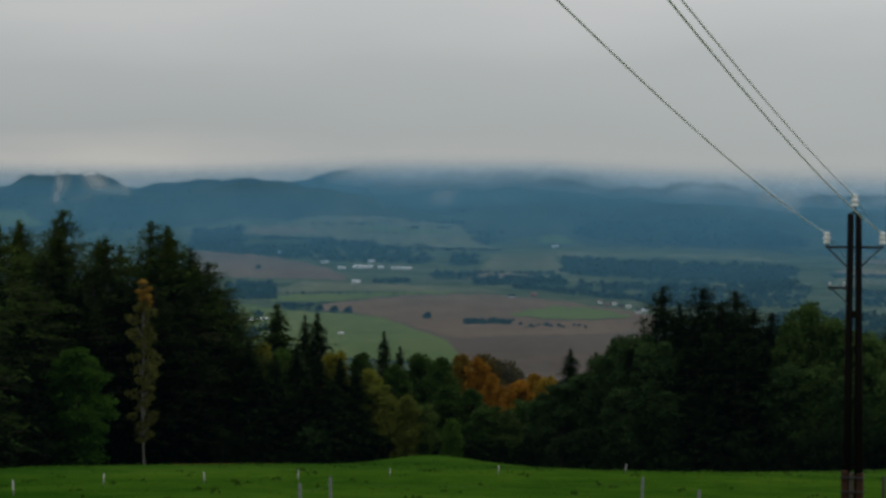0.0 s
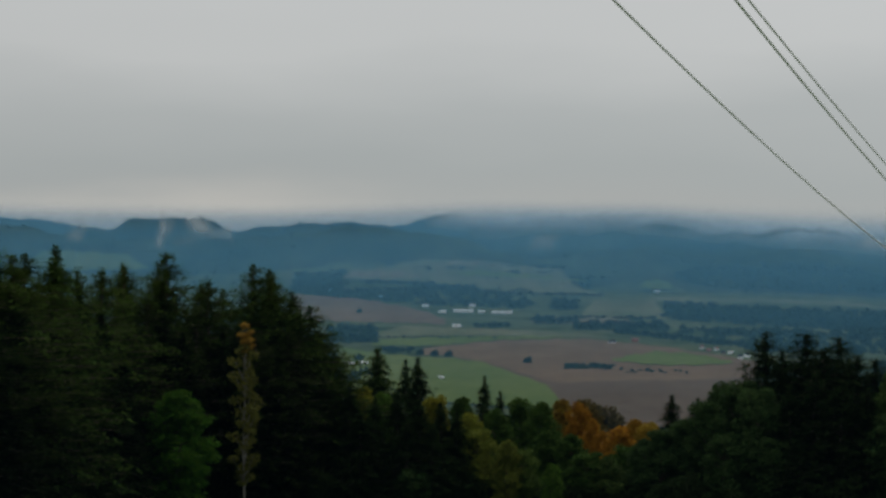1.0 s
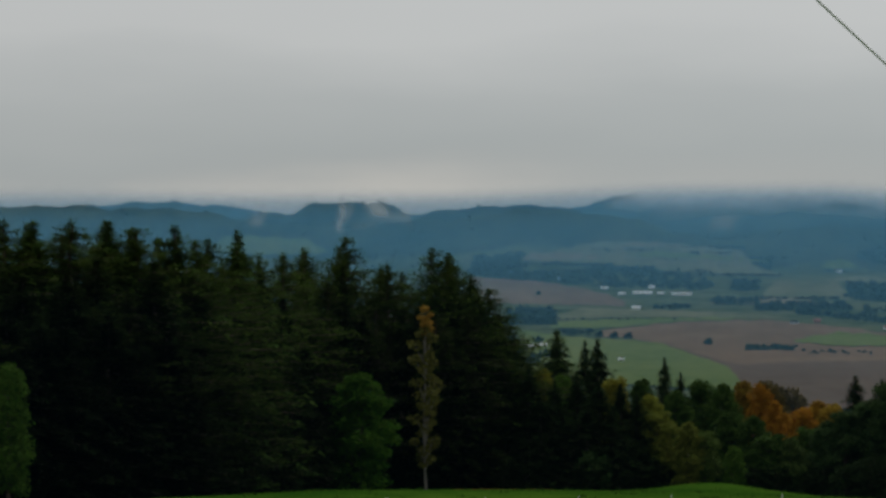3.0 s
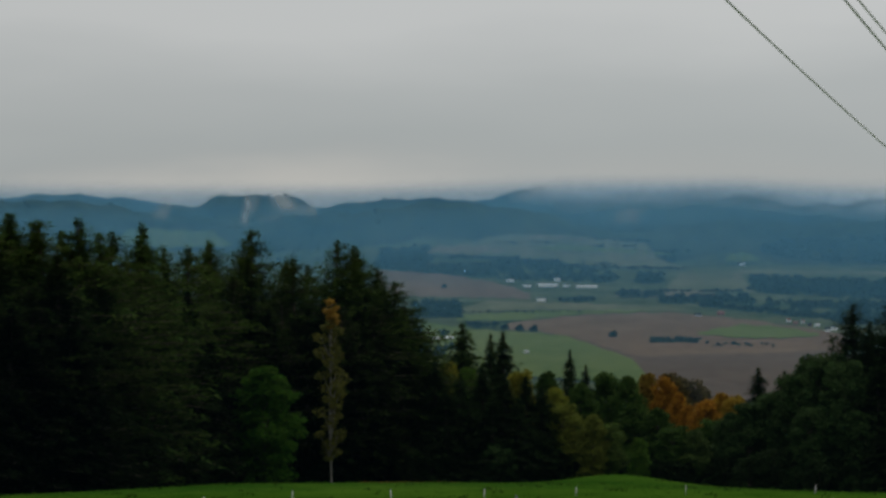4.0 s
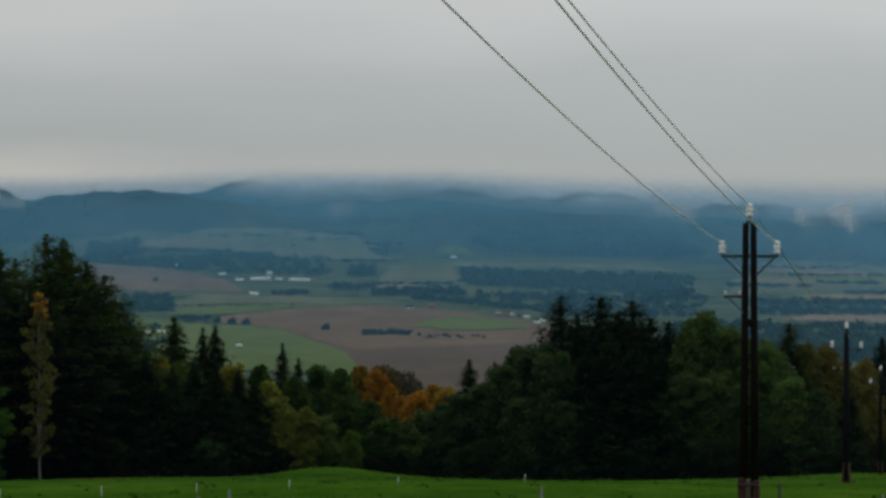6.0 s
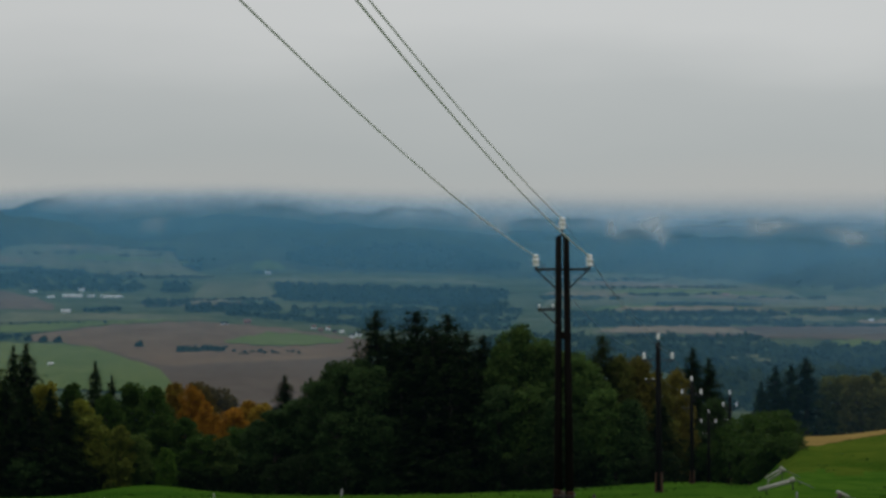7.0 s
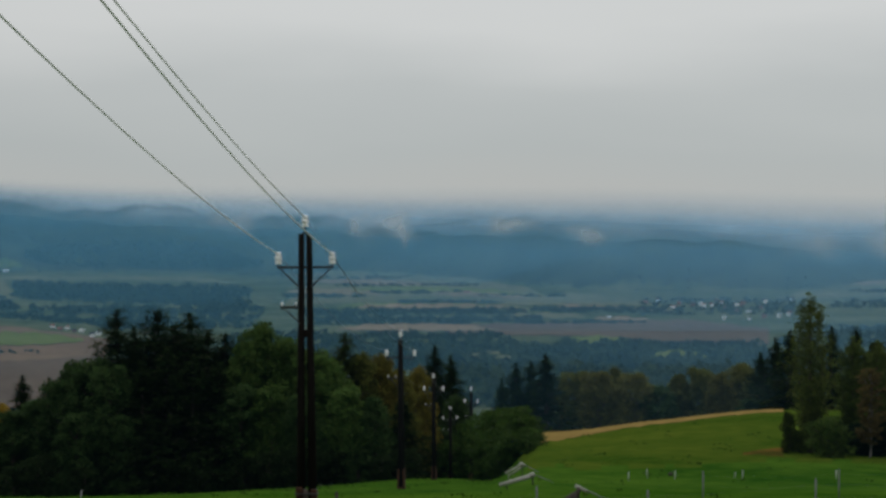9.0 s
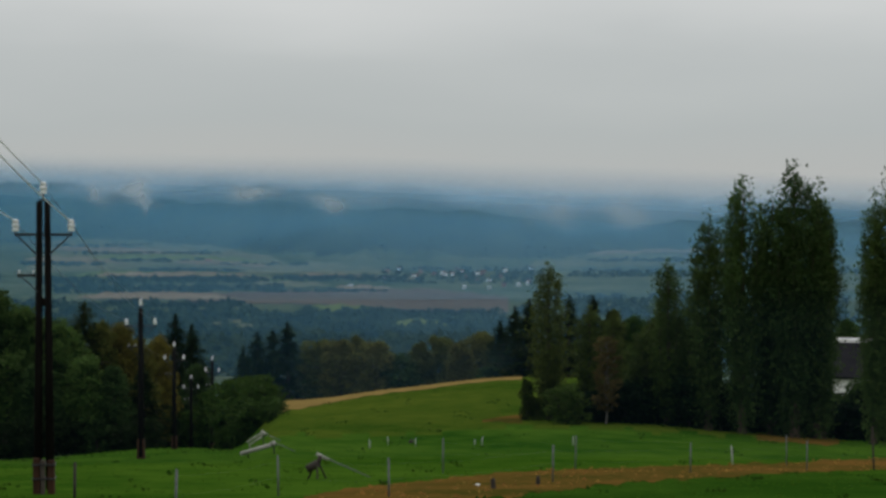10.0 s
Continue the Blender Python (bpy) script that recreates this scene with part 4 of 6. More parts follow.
def far_wood(name, places, h, label, material, per=12, fat=0.7, mass=1.0):
    """Far trees, each a ragged clump of leaf masses."""
    g = np.random.default_rng(len(places) + int(h * 10))
    P = np.array(places, float)
    H = 0.55 * h * g.uniform(0.6, 1.25, len(P))
    q = g.normal(size=(len(P), per, 3))
    q /= np.linalg.norm(q, axis=2)[:, :, None]
    t = g.uniform(0.08, 0.95, (len(P), per, 1))
    c = P[:, None, :] + q * np.array([1, 1, 0]) * (H * fat)[:, None, None] * (1.1 - t ** 2) + np.array([0, 0, 1]) * t * H[:, None, None]
    al = g.normal(size=c.shape) * (H * 0.30 * mass)[:, None, None]
    ac = g.normal(size=c.shape) * (H * 0.24 * mass)[:, None, None]
    v, f = rhombi(c.reshape(-1, 3), al.reshape(-1, 3), ac.reshape(-1, 3))
    return tagged(new(name, mesh_of(name, v, f, material)), label, "woodland", kind="stuff")


def scatter(a0, a1, top, low, n, near=600.0):
    """n places between two elevations, each a number or (bearing, elevation) pairs."""
    g = np.random.default_rng(int(abs(a0 * 100)) + n)
    out = []
    for _ in range(n):
        a = g.uniform(a0, a1)
        e1 = float(np.interp(a, [p[0] for p in top], [p[1] for p in top])) if isinstance(top, list) else top
        e0 = float(np.interp(a, [p[0] for p in low], [p[1] for p in low])) if isinstance(low, list) else low
        r = dist_for(a, g.uniform(e0, e1), near)
        x, y = r * math.sin(radians(a)), r * math.cos(radians(a))
        out.append((x, y, float(ground(x, y))))
    return out


for a0, a1, top, low, n, h in (
        (3.3, 9.6, [(3.3, -0.80), (9.6, -1.05)], [(3.3, -1.22), (5.8, -1.36), (9.6, -1.5)], 420, 14),
        (3.6, 10.0, -1.5, -1.7, 120, 12), (-6.9, -3.4, [(-6.9, -0.5), (-3.4, -0.5)], [(-6.9, -0.62), (-3.4, -0.9)], 150, 13),
        (-3.4, -0.3, -0.5, [(-3.4, -0.9), (-0.3, -1.0)], 130, 13), (-3.6, -1.9, -0.42, -0.52, 60, 13), (-0.2, 1.0, -1.25, -1.38, 45, 11), (0.9, 3.4, -1.35, -1.55, 90, 11), (0.3, 0.9, -0.75, -1.0, 40, 14),
        (2.0, 5.8, [(2.0, -1.55), (5.8, -1.85)], [(2.0, -1.62), (5.8, -2.0)], 90, 10), (-5.9, -4.6, -1.55, -1.95, 120, 11), (0.6, 1.95, -2.52, -2.62, 70, 6), (2.1, 4.1, -2.63, -2.72, 14, 5),
        (-1.9, -0.9, -1.42, -1.5, 24, 8), (-4.6, -3.6, -2.15, -2.22, 14, 8), (-1.9, 1.8, -0.10, -0.2, 24, 9), (5.6, 9.8, -1.75, -2.1, 120, 10), (-4.8, -0.4, -1.78, -1.80, 26, 4),
        (11.0, 17.2, -1.63, -1.76, 150, 10), (11.5, 15.6, -1.86, -2.02, 110, 11), (15.5, 17.6, -1.85, -1.98, 60, 9), (13.0, 15.5, -1.12, -1.18, 36, 8), (11.0, 14.2, -0.72, -0.78, 40, 9), (17.3, 21.0, -1.62, -1.72, 70, 9),
        (20.4, 25.0, -1.35, -1.80, 150, 8), (-3.6, -1.9, 0.09, 0.05, 40, 9), (-1.2, 0.2, 0.02, -0.06, 26, 10), (-4.9, -3.0, -0.3, -0.34, 40, 9), (-1.6, 0.6, 0.2, 0.12, 50, 9), (0.4, 1.3, -0.1, -0.45, 50, 9), (-0.3, 1.6, -0.55, -0.6, 30, 8), (1.0, 3.3, -1.2, -1.26, 30, 8),
        (3.6, 9.9, [(3.6, 0.02), (4.2, 0.18), (5.2, 0.25), (6.3, 0.33), (7.6, 0.3), (8.4, 0.2), (9.9, -0.3)], [(3.6, -0.12), (4.6, -0.38), (6.8, -0.46), (8.4, -0.46), (9.9, -0.42)], 520, 11), (-6.9, -5.4, [(-6.9, -0.1), (-5.4, 0.0)], [(-6.9, -0.5), (-5.4, -0.42)], 120, 11),
        (12.0, 15.9, -0.93, -0.97, 60, 7), (13.6, 16.6, -1.40, -1.45, 60, 8), (15.8, 18.4, -1.24, -1.29, 36, 7), (10.6, 12.9, -1.2, -1.28, 40, 8), (17.0, 20.5, -1.98, -2.03, 46, 7), (18.0, 23.5, -2.60, -2.70, 110, 9), (26.0, 29.5, -1.12, -1.2, 60, 8), (25.5, 29.0, -1.4, -1.6, 110, 7), (9.0, 16.5, [(9, -2.3), (11, -2.2), (12.3, -2.34), (13.6, -2.24), (15, -2.36), (16.5, -2.3)], -2.45, 120, 10), (25.0, 33.0, -2.1, -2.5, 200, 9), (30.0, 36.0, -1.3, -1.5, 120, 8)):
    far_wood("woodland", scatter(a0, a1, top, low, int(n * 1.5)), h * 0.85, "distant belt of dark trees between fields", M_FARLEAF, 14, 1.05, 1.15)
for k, (a0, a1, top, low, n, h) in enumerate(((14.8, 24.2, [(14.8, -2.45), (15.5, -2.6), (16.2, -2.48), (17.0, -2.64), (17.6, -2.72), (18.2, -2.56), (18.9, -2.68), (19.6, -2.52), (20.3, -2.62), (21.3, -2.78), (22.3, -2.8), (24.2, -2.98)], -4.3, 900, 12), (23.5, 35.5, -2.5, -4.2, 300, 12), (9.0, 15.0, [(9, -2.5), (10.5, -2.35), (11.4, -2.6), (12.2, -2.4), (13.0, -2.62), (13.8, -2.45), (14.4, -2.7), (15, -2.5)], -3.3, 260, 12), (-9.0, -4.8, -2.3, -3.2, 90, 11))):
    far_wood("woodland", scatter(a0, a1, top, low, n, 420.0), h, "wooded valley floor of dark mixed trees", M_MIXLEAF, 22, 1.0, 1.25)
for az, el in ((-3.43, -2.26), (-3.03, -2.29), (-2.64, -2.31), (-5.09, -1.13), (-0.47, -2.47)):
    r = dist_for(az, el)
    x, y = r * math.sin(radians(az)), r * math.cos(radians(az))
    far_wood("lone_tree", [(x, y, float(ground(x, y))), (x + 3, y + 2, float(ground(x + 3, y + 2)))], 8.5, "lone dark field tree in the valley", M_FARLEAF, 26, 0.5)
g_h = np.random.default_rng(5)
hill_places = []
while len(hill_places) < 6500:
    a = g_h.uniform(-20, 36)
    r = g_h.uniform(float(3950 - 650 * smooth(np.array(a), 4, 22)) - 120, 4960)
    x, y = r * math.sin(radians(a)), r * math.cos(radians(a))
    if noise.noise((x * 0.004, y * 0.004, 0.3)) > 0.30 and r < 4500:
        continue
    z = float(ground(x, y))
    if z < 46 - 128 * min(1, max(0, (x - 260) / 1740)) + (66 if a < -5 else 0):
        if not (-5.8 < a < 1.8 and z < 30 or -14.4 < a < -10.6 and z < 34):
            hill_places.append((x, y, z - 3))
far_wood("hill_forest", hill_places, 8, "dark forest covering the far hills up into cloud", M_HILLLEAF, 6, 1.1)


def haze_material(name, colour, amount, low0, low1, top0, top1, reach, fall):
    """Thin lit mist, thinning towards the ground and fading out upwards."""
    m = bpy.data.materials.new(name)
    m.use_nodes = True
    n, l = m.node_tree.nodes, m.node_tree.links
    n.remove(n["Principled BSDF"])
    out = n["Material Output"]
    geo, sep, mr, tex, mul = n.new("ShaderNodeNewGeometry"), n.new("ShaderNodeSeparateXYZ"), n.new("ShaderNodeMapRange"), n.new("ShaderNodeTexNoise"), n.new("ShaderNodeMath")
    l.new(geo.outputs["Position"], sep.inputs[0])
    mr.interpolation_type = "SMOOTHSTEP"
    for i, v in ((1, top0), (2, top1), (3, amount), (4, 0.0)):
        mr.inputs[i].default_value = v
    sink, lift_ = n.new("ShaderNodeMapRange"), n.new("ShaderNodeMath")
    for i, v in ((1, 0.05 * reach), (2, 0.5 * reach), (3, 0.0), (4, fall * reach)):
        sink.inputs[i].default_value = v
    l.new(sep.outputs["X"], sink.inputs[0])
    lift_.operation = "ADD"
    l.new(sep.outputs["Z"], lift_.inputs[0]), l.new(sink.outputs[0], lift_.inputs[1])
    west, lift2 = n.new("ShaderNodeMapRange"), n.new("ShaderNodeMath")
    for i, v in ((1, -0.03 * reach), (2, -0.13 * reach), (3, 0.0), (4, 0.0035 * reach)):
        west.inputs[i].default_value = v
    l.new(sep.outputs["X"], west.inputs[0])
    lift2.operation = "ADD"
    l.new(lift_.outputs[0], lift2.inputs[0]), l.new(west.outputs[0], lift2.inputs[1])
    l.new(lift2.outputs[0], mr.inputs[0])
    tex.inputs["Scale"].default_value, tex.inputs["Detail"].default_value = 0.0025, 3.0
    l.new(geo.outputs["Position"], tex.inputs["Vector"])
    amp = n.new("ShaderNodeMapRange")
    amp.inputs[3].default_value, amp.inputs[4].default_value = 0.7, 1.3
    l.new(tex.outputs["Fac"], amp.inputs[0])
    mul.operation = "MULTIPLY"
    rise, both = n.new("ShaderNodeMapRange"), n.new("ShaderNodeMath")
    for i, v in ((1, low0), (2, low1), (3, 0.0), (4, 1.0)):
        rise.inputs[i].default_value = v
    ease = n.new("ShaderNodeMath")
    ease.operation, ease.inputs[1].default_value = "MULTIPLY_ADD", 0.5
    l.new(sink.outputs[0], ease.inputs[0]), l.new(sep.outputs["Z"], ease.inputs[2])
    l.new(ease.outputs[0], rise.inputs[0])
    east, thick = n.new("ShaderNodeMapRange"), n.new("ShaderNodeMath")
    for i, v in ((1, 0.16 * reach), (2, 0.42 * reach), (3, 1.0), (4, 1.5)):
        east.inputs[i].default_value = v
    l.new(sep.outputs["X"], east.inputs[0])
    thick.operation = "MULTIPLY"
    l.new(amp.outputs[0], thick.inputs[0]), l.new(east.outputs[0], thick.inputs[1])
    both.operation = "MULTIPLY"
    l.new(rise.outputs[0], both.inputs[0]), l.new(thick.outputs[0], both.inputs[1])
    l.new(mr.outputs[0], mul.inputs[0]), l.new(both.outputs[0], mul.inputs[1])
    d, t, half, tp, mix = n.new("ShaderNodeBsdfDiffuse"), n.new("ShaderNodeBsdfTranslucent"), n.new("ShaderNodeMixShader"), n.new("ShaderNodeBsdfTransparent"), n.new("ShaderNodeMixShader")
    # the haze's blue is put into the sheets' own colour, paler to the east
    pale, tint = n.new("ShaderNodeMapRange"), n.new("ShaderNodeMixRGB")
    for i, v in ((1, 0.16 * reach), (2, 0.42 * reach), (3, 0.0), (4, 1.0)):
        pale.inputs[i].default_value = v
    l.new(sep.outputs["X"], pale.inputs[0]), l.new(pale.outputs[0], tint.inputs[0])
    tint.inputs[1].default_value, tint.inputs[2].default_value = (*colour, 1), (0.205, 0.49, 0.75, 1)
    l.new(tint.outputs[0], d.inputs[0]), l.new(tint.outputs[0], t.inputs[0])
    l.new(d.outputs[0], half.inputs[1]), l.new(t.outputs[0], half.inputs[2])
    l.new(mul.outputs[0], mix.inputs[0]), l.new(tp.outputs[0], mix.inputs[1]), l.new(half.outputs[0], mix.inputs[2])
    l.new(mix.outputs[0], out.inputs[0])
    return m


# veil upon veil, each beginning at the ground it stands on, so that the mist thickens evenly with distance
# the 104 m veil is added only to lift the darkest tones of the trees
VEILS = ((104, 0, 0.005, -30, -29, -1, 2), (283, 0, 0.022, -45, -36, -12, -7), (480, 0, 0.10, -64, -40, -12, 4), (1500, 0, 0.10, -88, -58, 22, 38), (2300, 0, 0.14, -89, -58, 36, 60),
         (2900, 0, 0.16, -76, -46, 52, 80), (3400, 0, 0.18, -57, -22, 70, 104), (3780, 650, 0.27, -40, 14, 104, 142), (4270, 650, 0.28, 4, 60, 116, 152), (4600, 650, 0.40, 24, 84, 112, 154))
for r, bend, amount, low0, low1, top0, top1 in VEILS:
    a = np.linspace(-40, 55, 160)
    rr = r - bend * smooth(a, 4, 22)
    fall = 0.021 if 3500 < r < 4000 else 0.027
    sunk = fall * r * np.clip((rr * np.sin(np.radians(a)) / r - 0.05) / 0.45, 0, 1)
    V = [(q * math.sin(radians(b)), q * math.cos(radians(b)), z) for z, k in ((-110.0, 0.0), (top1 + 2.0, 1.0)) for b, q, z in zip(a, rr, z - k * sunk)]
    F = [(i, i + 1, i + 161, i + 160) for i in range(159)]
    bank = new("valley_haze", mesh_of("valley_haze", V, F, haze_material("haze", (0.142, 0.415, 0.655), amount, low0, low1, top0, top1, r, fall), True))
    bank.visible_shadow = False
    tagged(bank, "thin blue-tinted sheet standing in for haze", "mist", kind="stuff")

# ======== the power line ========
LINE_D = Vector((0.2843, 0.9587, 0)).normalized()
P1 = Vector((60 * math.sin(radians(11.17)), 60 * math.cos(radians(11.17)), 0))
ACROSS = Vector((LINE_D.y, -LINE_D.x, 0))


def pole_parts():
    """Meshes of one twin-timber pole, 8.3 m tall, base at the origin, crossarm along x."""
    H, out = 8.3, []
    for s in (-1, 1):
        bm = bmesh.new()
        tube(bm, (s * 0.17, 0, 0.15), (s * 0.108, 0, H), 0.128, 0.088, 14)
        out.append(("timber", bm_mesh("timber", bm, M_TAR, True), ""))
    for x, y, hh, mat in ((-0.205, -0.03, 1.05, M_STUB), (0.205, -0.03, 0.98, M_STUB), (-0.02, -0.14, 1.0, M_CONCRETE)):
        bm = bmesh.new()
        box(bm, x, y, hh / 2 - 0.2, 0.2 if mat is M_STUB else 0.13, 0.3 if mat is M_STUB else 0.14, hh + 0.4, bevel=0.03)
        out.append(("stub", bm_mesh("stub", bm, mat), "weathered brown footing stub" if mat is M_STUB else "grey concrete footing stub"))
    bm = bmesh.new()
    for z in (0.45, 0.85):
        box(bm, 0, -0.02, z, 0.64, 0.46, 0.05, bevel=0.01)
    out.append(("strap", bm_mesh("strap", bm, M_STEEL), ""))
    bm = bmesh.new()
    box(bm, 0, 0, H - 0.95, 1.62, 0.07, 0.075, bevel=0.008)
    out.append(("crossarm", bm_mesh("crossarm", bm, M_STEEL), ""))
    for s in (-1, 1):
        bm = bmesh.new()
        tube(bm, (s * 0.74, -0.03, H - 0.97), (s * 0.17, -0.09, H - 1.52), 0.022, 0.022, 6)
        out.append(("brace", bm_mesh("brace", bm, M_STEEL), ""))
    bm = bmesh.new()
    box(bm, -0.42, 0, H - 2.1, 0.62, 0.06, 0.07, bevel=0.008)
    out.append(("lower_arm", bm_mesh("lower_arm", bm, M_STEEL), ""))
    bm = bmesh.new()
    tube(bm, (-0.62, -0.03, H - 2.12), (-0.14, -0.09, H - 2.58), 0.018, 0.018, 6)
    out.append(("brace", bm_mesh("brace", bm, M_STEEL), ""))
    bm = bmesh.new()
    box(bm, 0, 0, H - 2.85, 0.16, 0.16, 0.22, bevel=0.02)
    out.append(("spacer", bm_mesh("spacer", bm, M_TAR), ""))
    bm = bmesh.new()
    box(bm, 0, 0, H + 0.03, 0.2, 0.2, 0.05, bevel=0.01)
    tube(bm, (0, 0, H), (0, 0, H + 0.26), 0.03, 0.026, 8)
    out.append(("top_pin", bm_mesh("top_pin", bm, M_STEEL), ""))

    def insulator(k):
        bm = bmesh.new()
        prof = [(0.035, 0), (0.095, 0.0), (0.1, 0.05), (0.06, 0.09), (0.062, 0.11), (0.105, 0.13), (0.1, 0.19), (0.06, 0.215), (0.06, 0.235), (0.085, 0.25), (0.08, 0.3), (0.03, 0.33)]
        rings = []
        for r, z in prof:
            rings.append([bm.verts.new((r * k * math.cos(a * math.pi / 6), r * k * math.sin(a * math.pi / 6), z * k)) for a in range(12)])
        for p, q in zip(rings, rings[1:]):
            for a in range(12):
                bm.faces.new((p[a], p[(a + 1) % 12], q[(a + 1) % 12], q[a]))
        bm.faces.new(rings[-1]), bm.faces.new(rings[0][::-1])
        return bm_mesh("insulator", bm, M_PORCELAIN, True)
    big, small = insulator(1.05), insulator(0.32)
    for x, z, me in ((-0.775, H - 0.86, big), (0.775, H - 0.86, big), (0, H + 0.2, big), (-0.68, H - 2.05, small), (-0.28, H - 2.05, small)):
        out.append(("insulator", me, "white porcelain insulator", pose(x, 0, z)))
    return out


def pin_mesh():
    bm = bmesh.new()
    tube(bm, (0, 0, -0.13), (0, 0, 0.06), 0.022, 0.022, 6)
    return bm_mesh("pin", bm, M_STEEL)


def far_pole_parts(parts):
    """The poles down the line: timbers set one behind the other on one brown footing block."""
    out = []
    for y in (-0.16, 0.16):
        bm = bmesh.new()
        tube(bm, (0, y, 0.15), (0, y * 0.6, 8.3), 0.19, 0.13, 14)
        out.append(("timber", bm_mesh("timber", bm, M_TAR, True), ""))
    bm = bmesh.new()
    box(bm, 0, 0, 0.4, 0.5, 0.62, 1.5, bevel=0.05)
    for v in bm.verts:
        if v.co.z > 0.6:
            v.co.x *= 0.78
    out.append(("stub", bm_mesh("stub", bm, M_STUB), "weathered brown footing block"))
    return out + [p for p in parts if p[0] not in ("timber", "stub", "strap", "spacer")]


POLE, PIN = pole_parts(), pin_mesh()
FAR_POLE = far_pole_parts(POLE)
WIRE_AT = ((-0.775, 7.72), (0.775, 7.72), (0.0, 8.78))
SHIFT = ((0.2, 0.14), (0.0, 0.0), (0.0, 0.0))  # where the upper pole carries its cables otherwise
pole_places = []
for k in (-1, 0, 1, 2, 3):
    p = P1 + LINE_D * (56.6 * k) if k >= 0 else P1 - Vector((15.84, 54.97, 0))
    p.z = float(ground(p.x, p.y))
    root = new("power_pole")
    root.matrix_basis = Matrix.Translation(p) @ Matrix((ACROSS, LINE_D, (0, 0, 1))).transposed().to_4x4()
    for name, me, label, *at in POLE if k < 1 else FAR_POLE:
        piece = part(name, me, root, label, at[0] if at else None)
        if name == "insulator":
            part("pin", PIN, piece, "dark steel pin")
    tagged(root, "tarred twin-timber power pole with white insulators, in the meadow", "power pole", "poles of the line")
    pole_places.append(root.matrix_basis.copy())
# a pole of a side line, turned off the main one
x, y, z = spot(15.7, 228)
side = copy_thing(root, pose(x, y, z, 0, 0, -40) @ Matrix.Diagonal((1, 1, height_for(15.7, 228, -3.8) / 8.6, 1)))
tagged(side, "tarred twin-timber power pole of a side line", "power pole", "poles of the line")
for a, b in zip(pole_places, pole_places[1:]):
    for (x, z), (dx, dz) in zip(WIRE_AT, SHIFT):
        first = a is pole_places[0]
        p, q = a @ Vector((x + dx * first, 0, z + dz * first)), b @ Vector((x, 0, z))
        cu = bpy.data.curves.new("power_cable", "CURVE")
        cu.dimensions, cu.bevel_depth, cu.bevel_resolution = "3D", 0.015 if first else 0.008, 2
        sp = cu.splines.new("POLY")
        sp.points.add(28)
        for i in range(29):
            t = i / 28
            c = p.lerp(q, t)
            sp.points[i].co = (c.x, c.y, c.z - 4 * (0.44 if x == 0 else 0.55) * t * (1 - t), 1)
        cu.materials.append(M_CABLE if first else M_DARKCABLE)
        tagged(new("power_cable", cu), "thin grey cable slung between power poles", "cable", "cables of the line")

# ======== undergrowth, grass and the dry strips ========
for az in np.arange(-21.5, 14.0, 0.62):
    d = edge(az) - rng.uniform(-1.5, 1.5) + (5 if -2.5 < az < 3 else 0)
    # below the west wood the shade at its foot is put into the bushes' colour
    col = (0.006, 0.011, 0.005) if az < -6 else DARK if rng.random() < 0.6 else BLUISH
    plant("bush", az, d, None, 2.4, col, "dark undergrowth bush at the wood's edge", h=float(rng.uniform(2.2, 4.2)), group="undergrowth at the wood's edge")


def near_dist(az, el, up=0.0, lo=25.0, hi=290.0):
    """Where something up metres over the near ground is seen at el degrees."""
    r = np.linspace(lo, hi, 900)
    a = radians(az)
    seen = np.degrees(np.arctan2(ground(r * math.sin(a), r * math.cos(a)) + up - EYE, r))
    over = np.nonzero(seen >= el)[0]
    return float(r[over[0]] if len(over) else hi)


def strip(name, inner, outer, material, label, lift=0.05, ragged=0.6):
    """A ragged-edged strip of growth on the ground between (bearing, distance) lines."""
    a0, a1 = inner[0][0], inner[-1][0]
    azs_ = np.linspace(a0, a1, int((a1 - a0) * 14) + 8)
    V, F, n = [], [], 9
    for a in azs_:
        r0 = float(np.interp(a, [p[0] for p in inner], [p[1] for p in inner]))
        r1 = float(np.interp(a, [p[0] for p in outer], [p[1] for p in outer]))
        r0 += ragged * (r1 - r0) * 0.5 * noise.noise((a * 3.1, 1.7, 0.2))
        r1 += ragged * (r1 - r0) * 0.5 * noise.noise((a * 2.7, 5.1, 0.9))
        for k in range(n):
            r = r0 + (r1 - r0) * k / (n - 1)
            x, y = r * math.sin(radians(a)), r * math.cos(radians(a))
            V.append((x, y, float(ground(x, y)) + lift * (0.2 if k in (0, n - 1) else 1.0) + 0.03 * noise.noise((x, y, 0))))
    for i in range(len(azs_) - 1):
        for k in range(n - 1):
            o = i * n + k
            F.append((o, o + n, o + n + 1, o + 1))
    return tagged(new(name, mesh_of(name, V, F, material, True)), label, "grass", kind="structure")


band_in, band_out = [(a, near_dist(a, lo)) for a, lo, hi in BAND], [(a, near_dist(a, hi)) for a, lo, hi in BAND]
strip("dry_grass_strip", band_in, band_out, M_DRY, "strip of dry reddish-brown grass along a fence", ragged=0.35)
strip("dry_grass_patch", [(30.6, near_dist(30.6, -6.02)), (32.8, near_dist(32.8, -6.1))], [(30.6, near_dist(30.6, -5.85)), (32.8, near_dist(32.8, -5.9))], M_DRY, "bare brown patch before the hedge")
strip("dry_grass_patch", [(23.1, 139), (24.2, 138)], [(23.1, 142), (24.2, 147)], M_DRY, "small bare brown patch on the knoll")
strip("leaf_litter", [(-7.4, 196), (-4.6, 200)], [(-7.4, 203), (-4.6, 206)], M_DRY, "fallen reddish leaves along the wood's edge")
STRAW = []
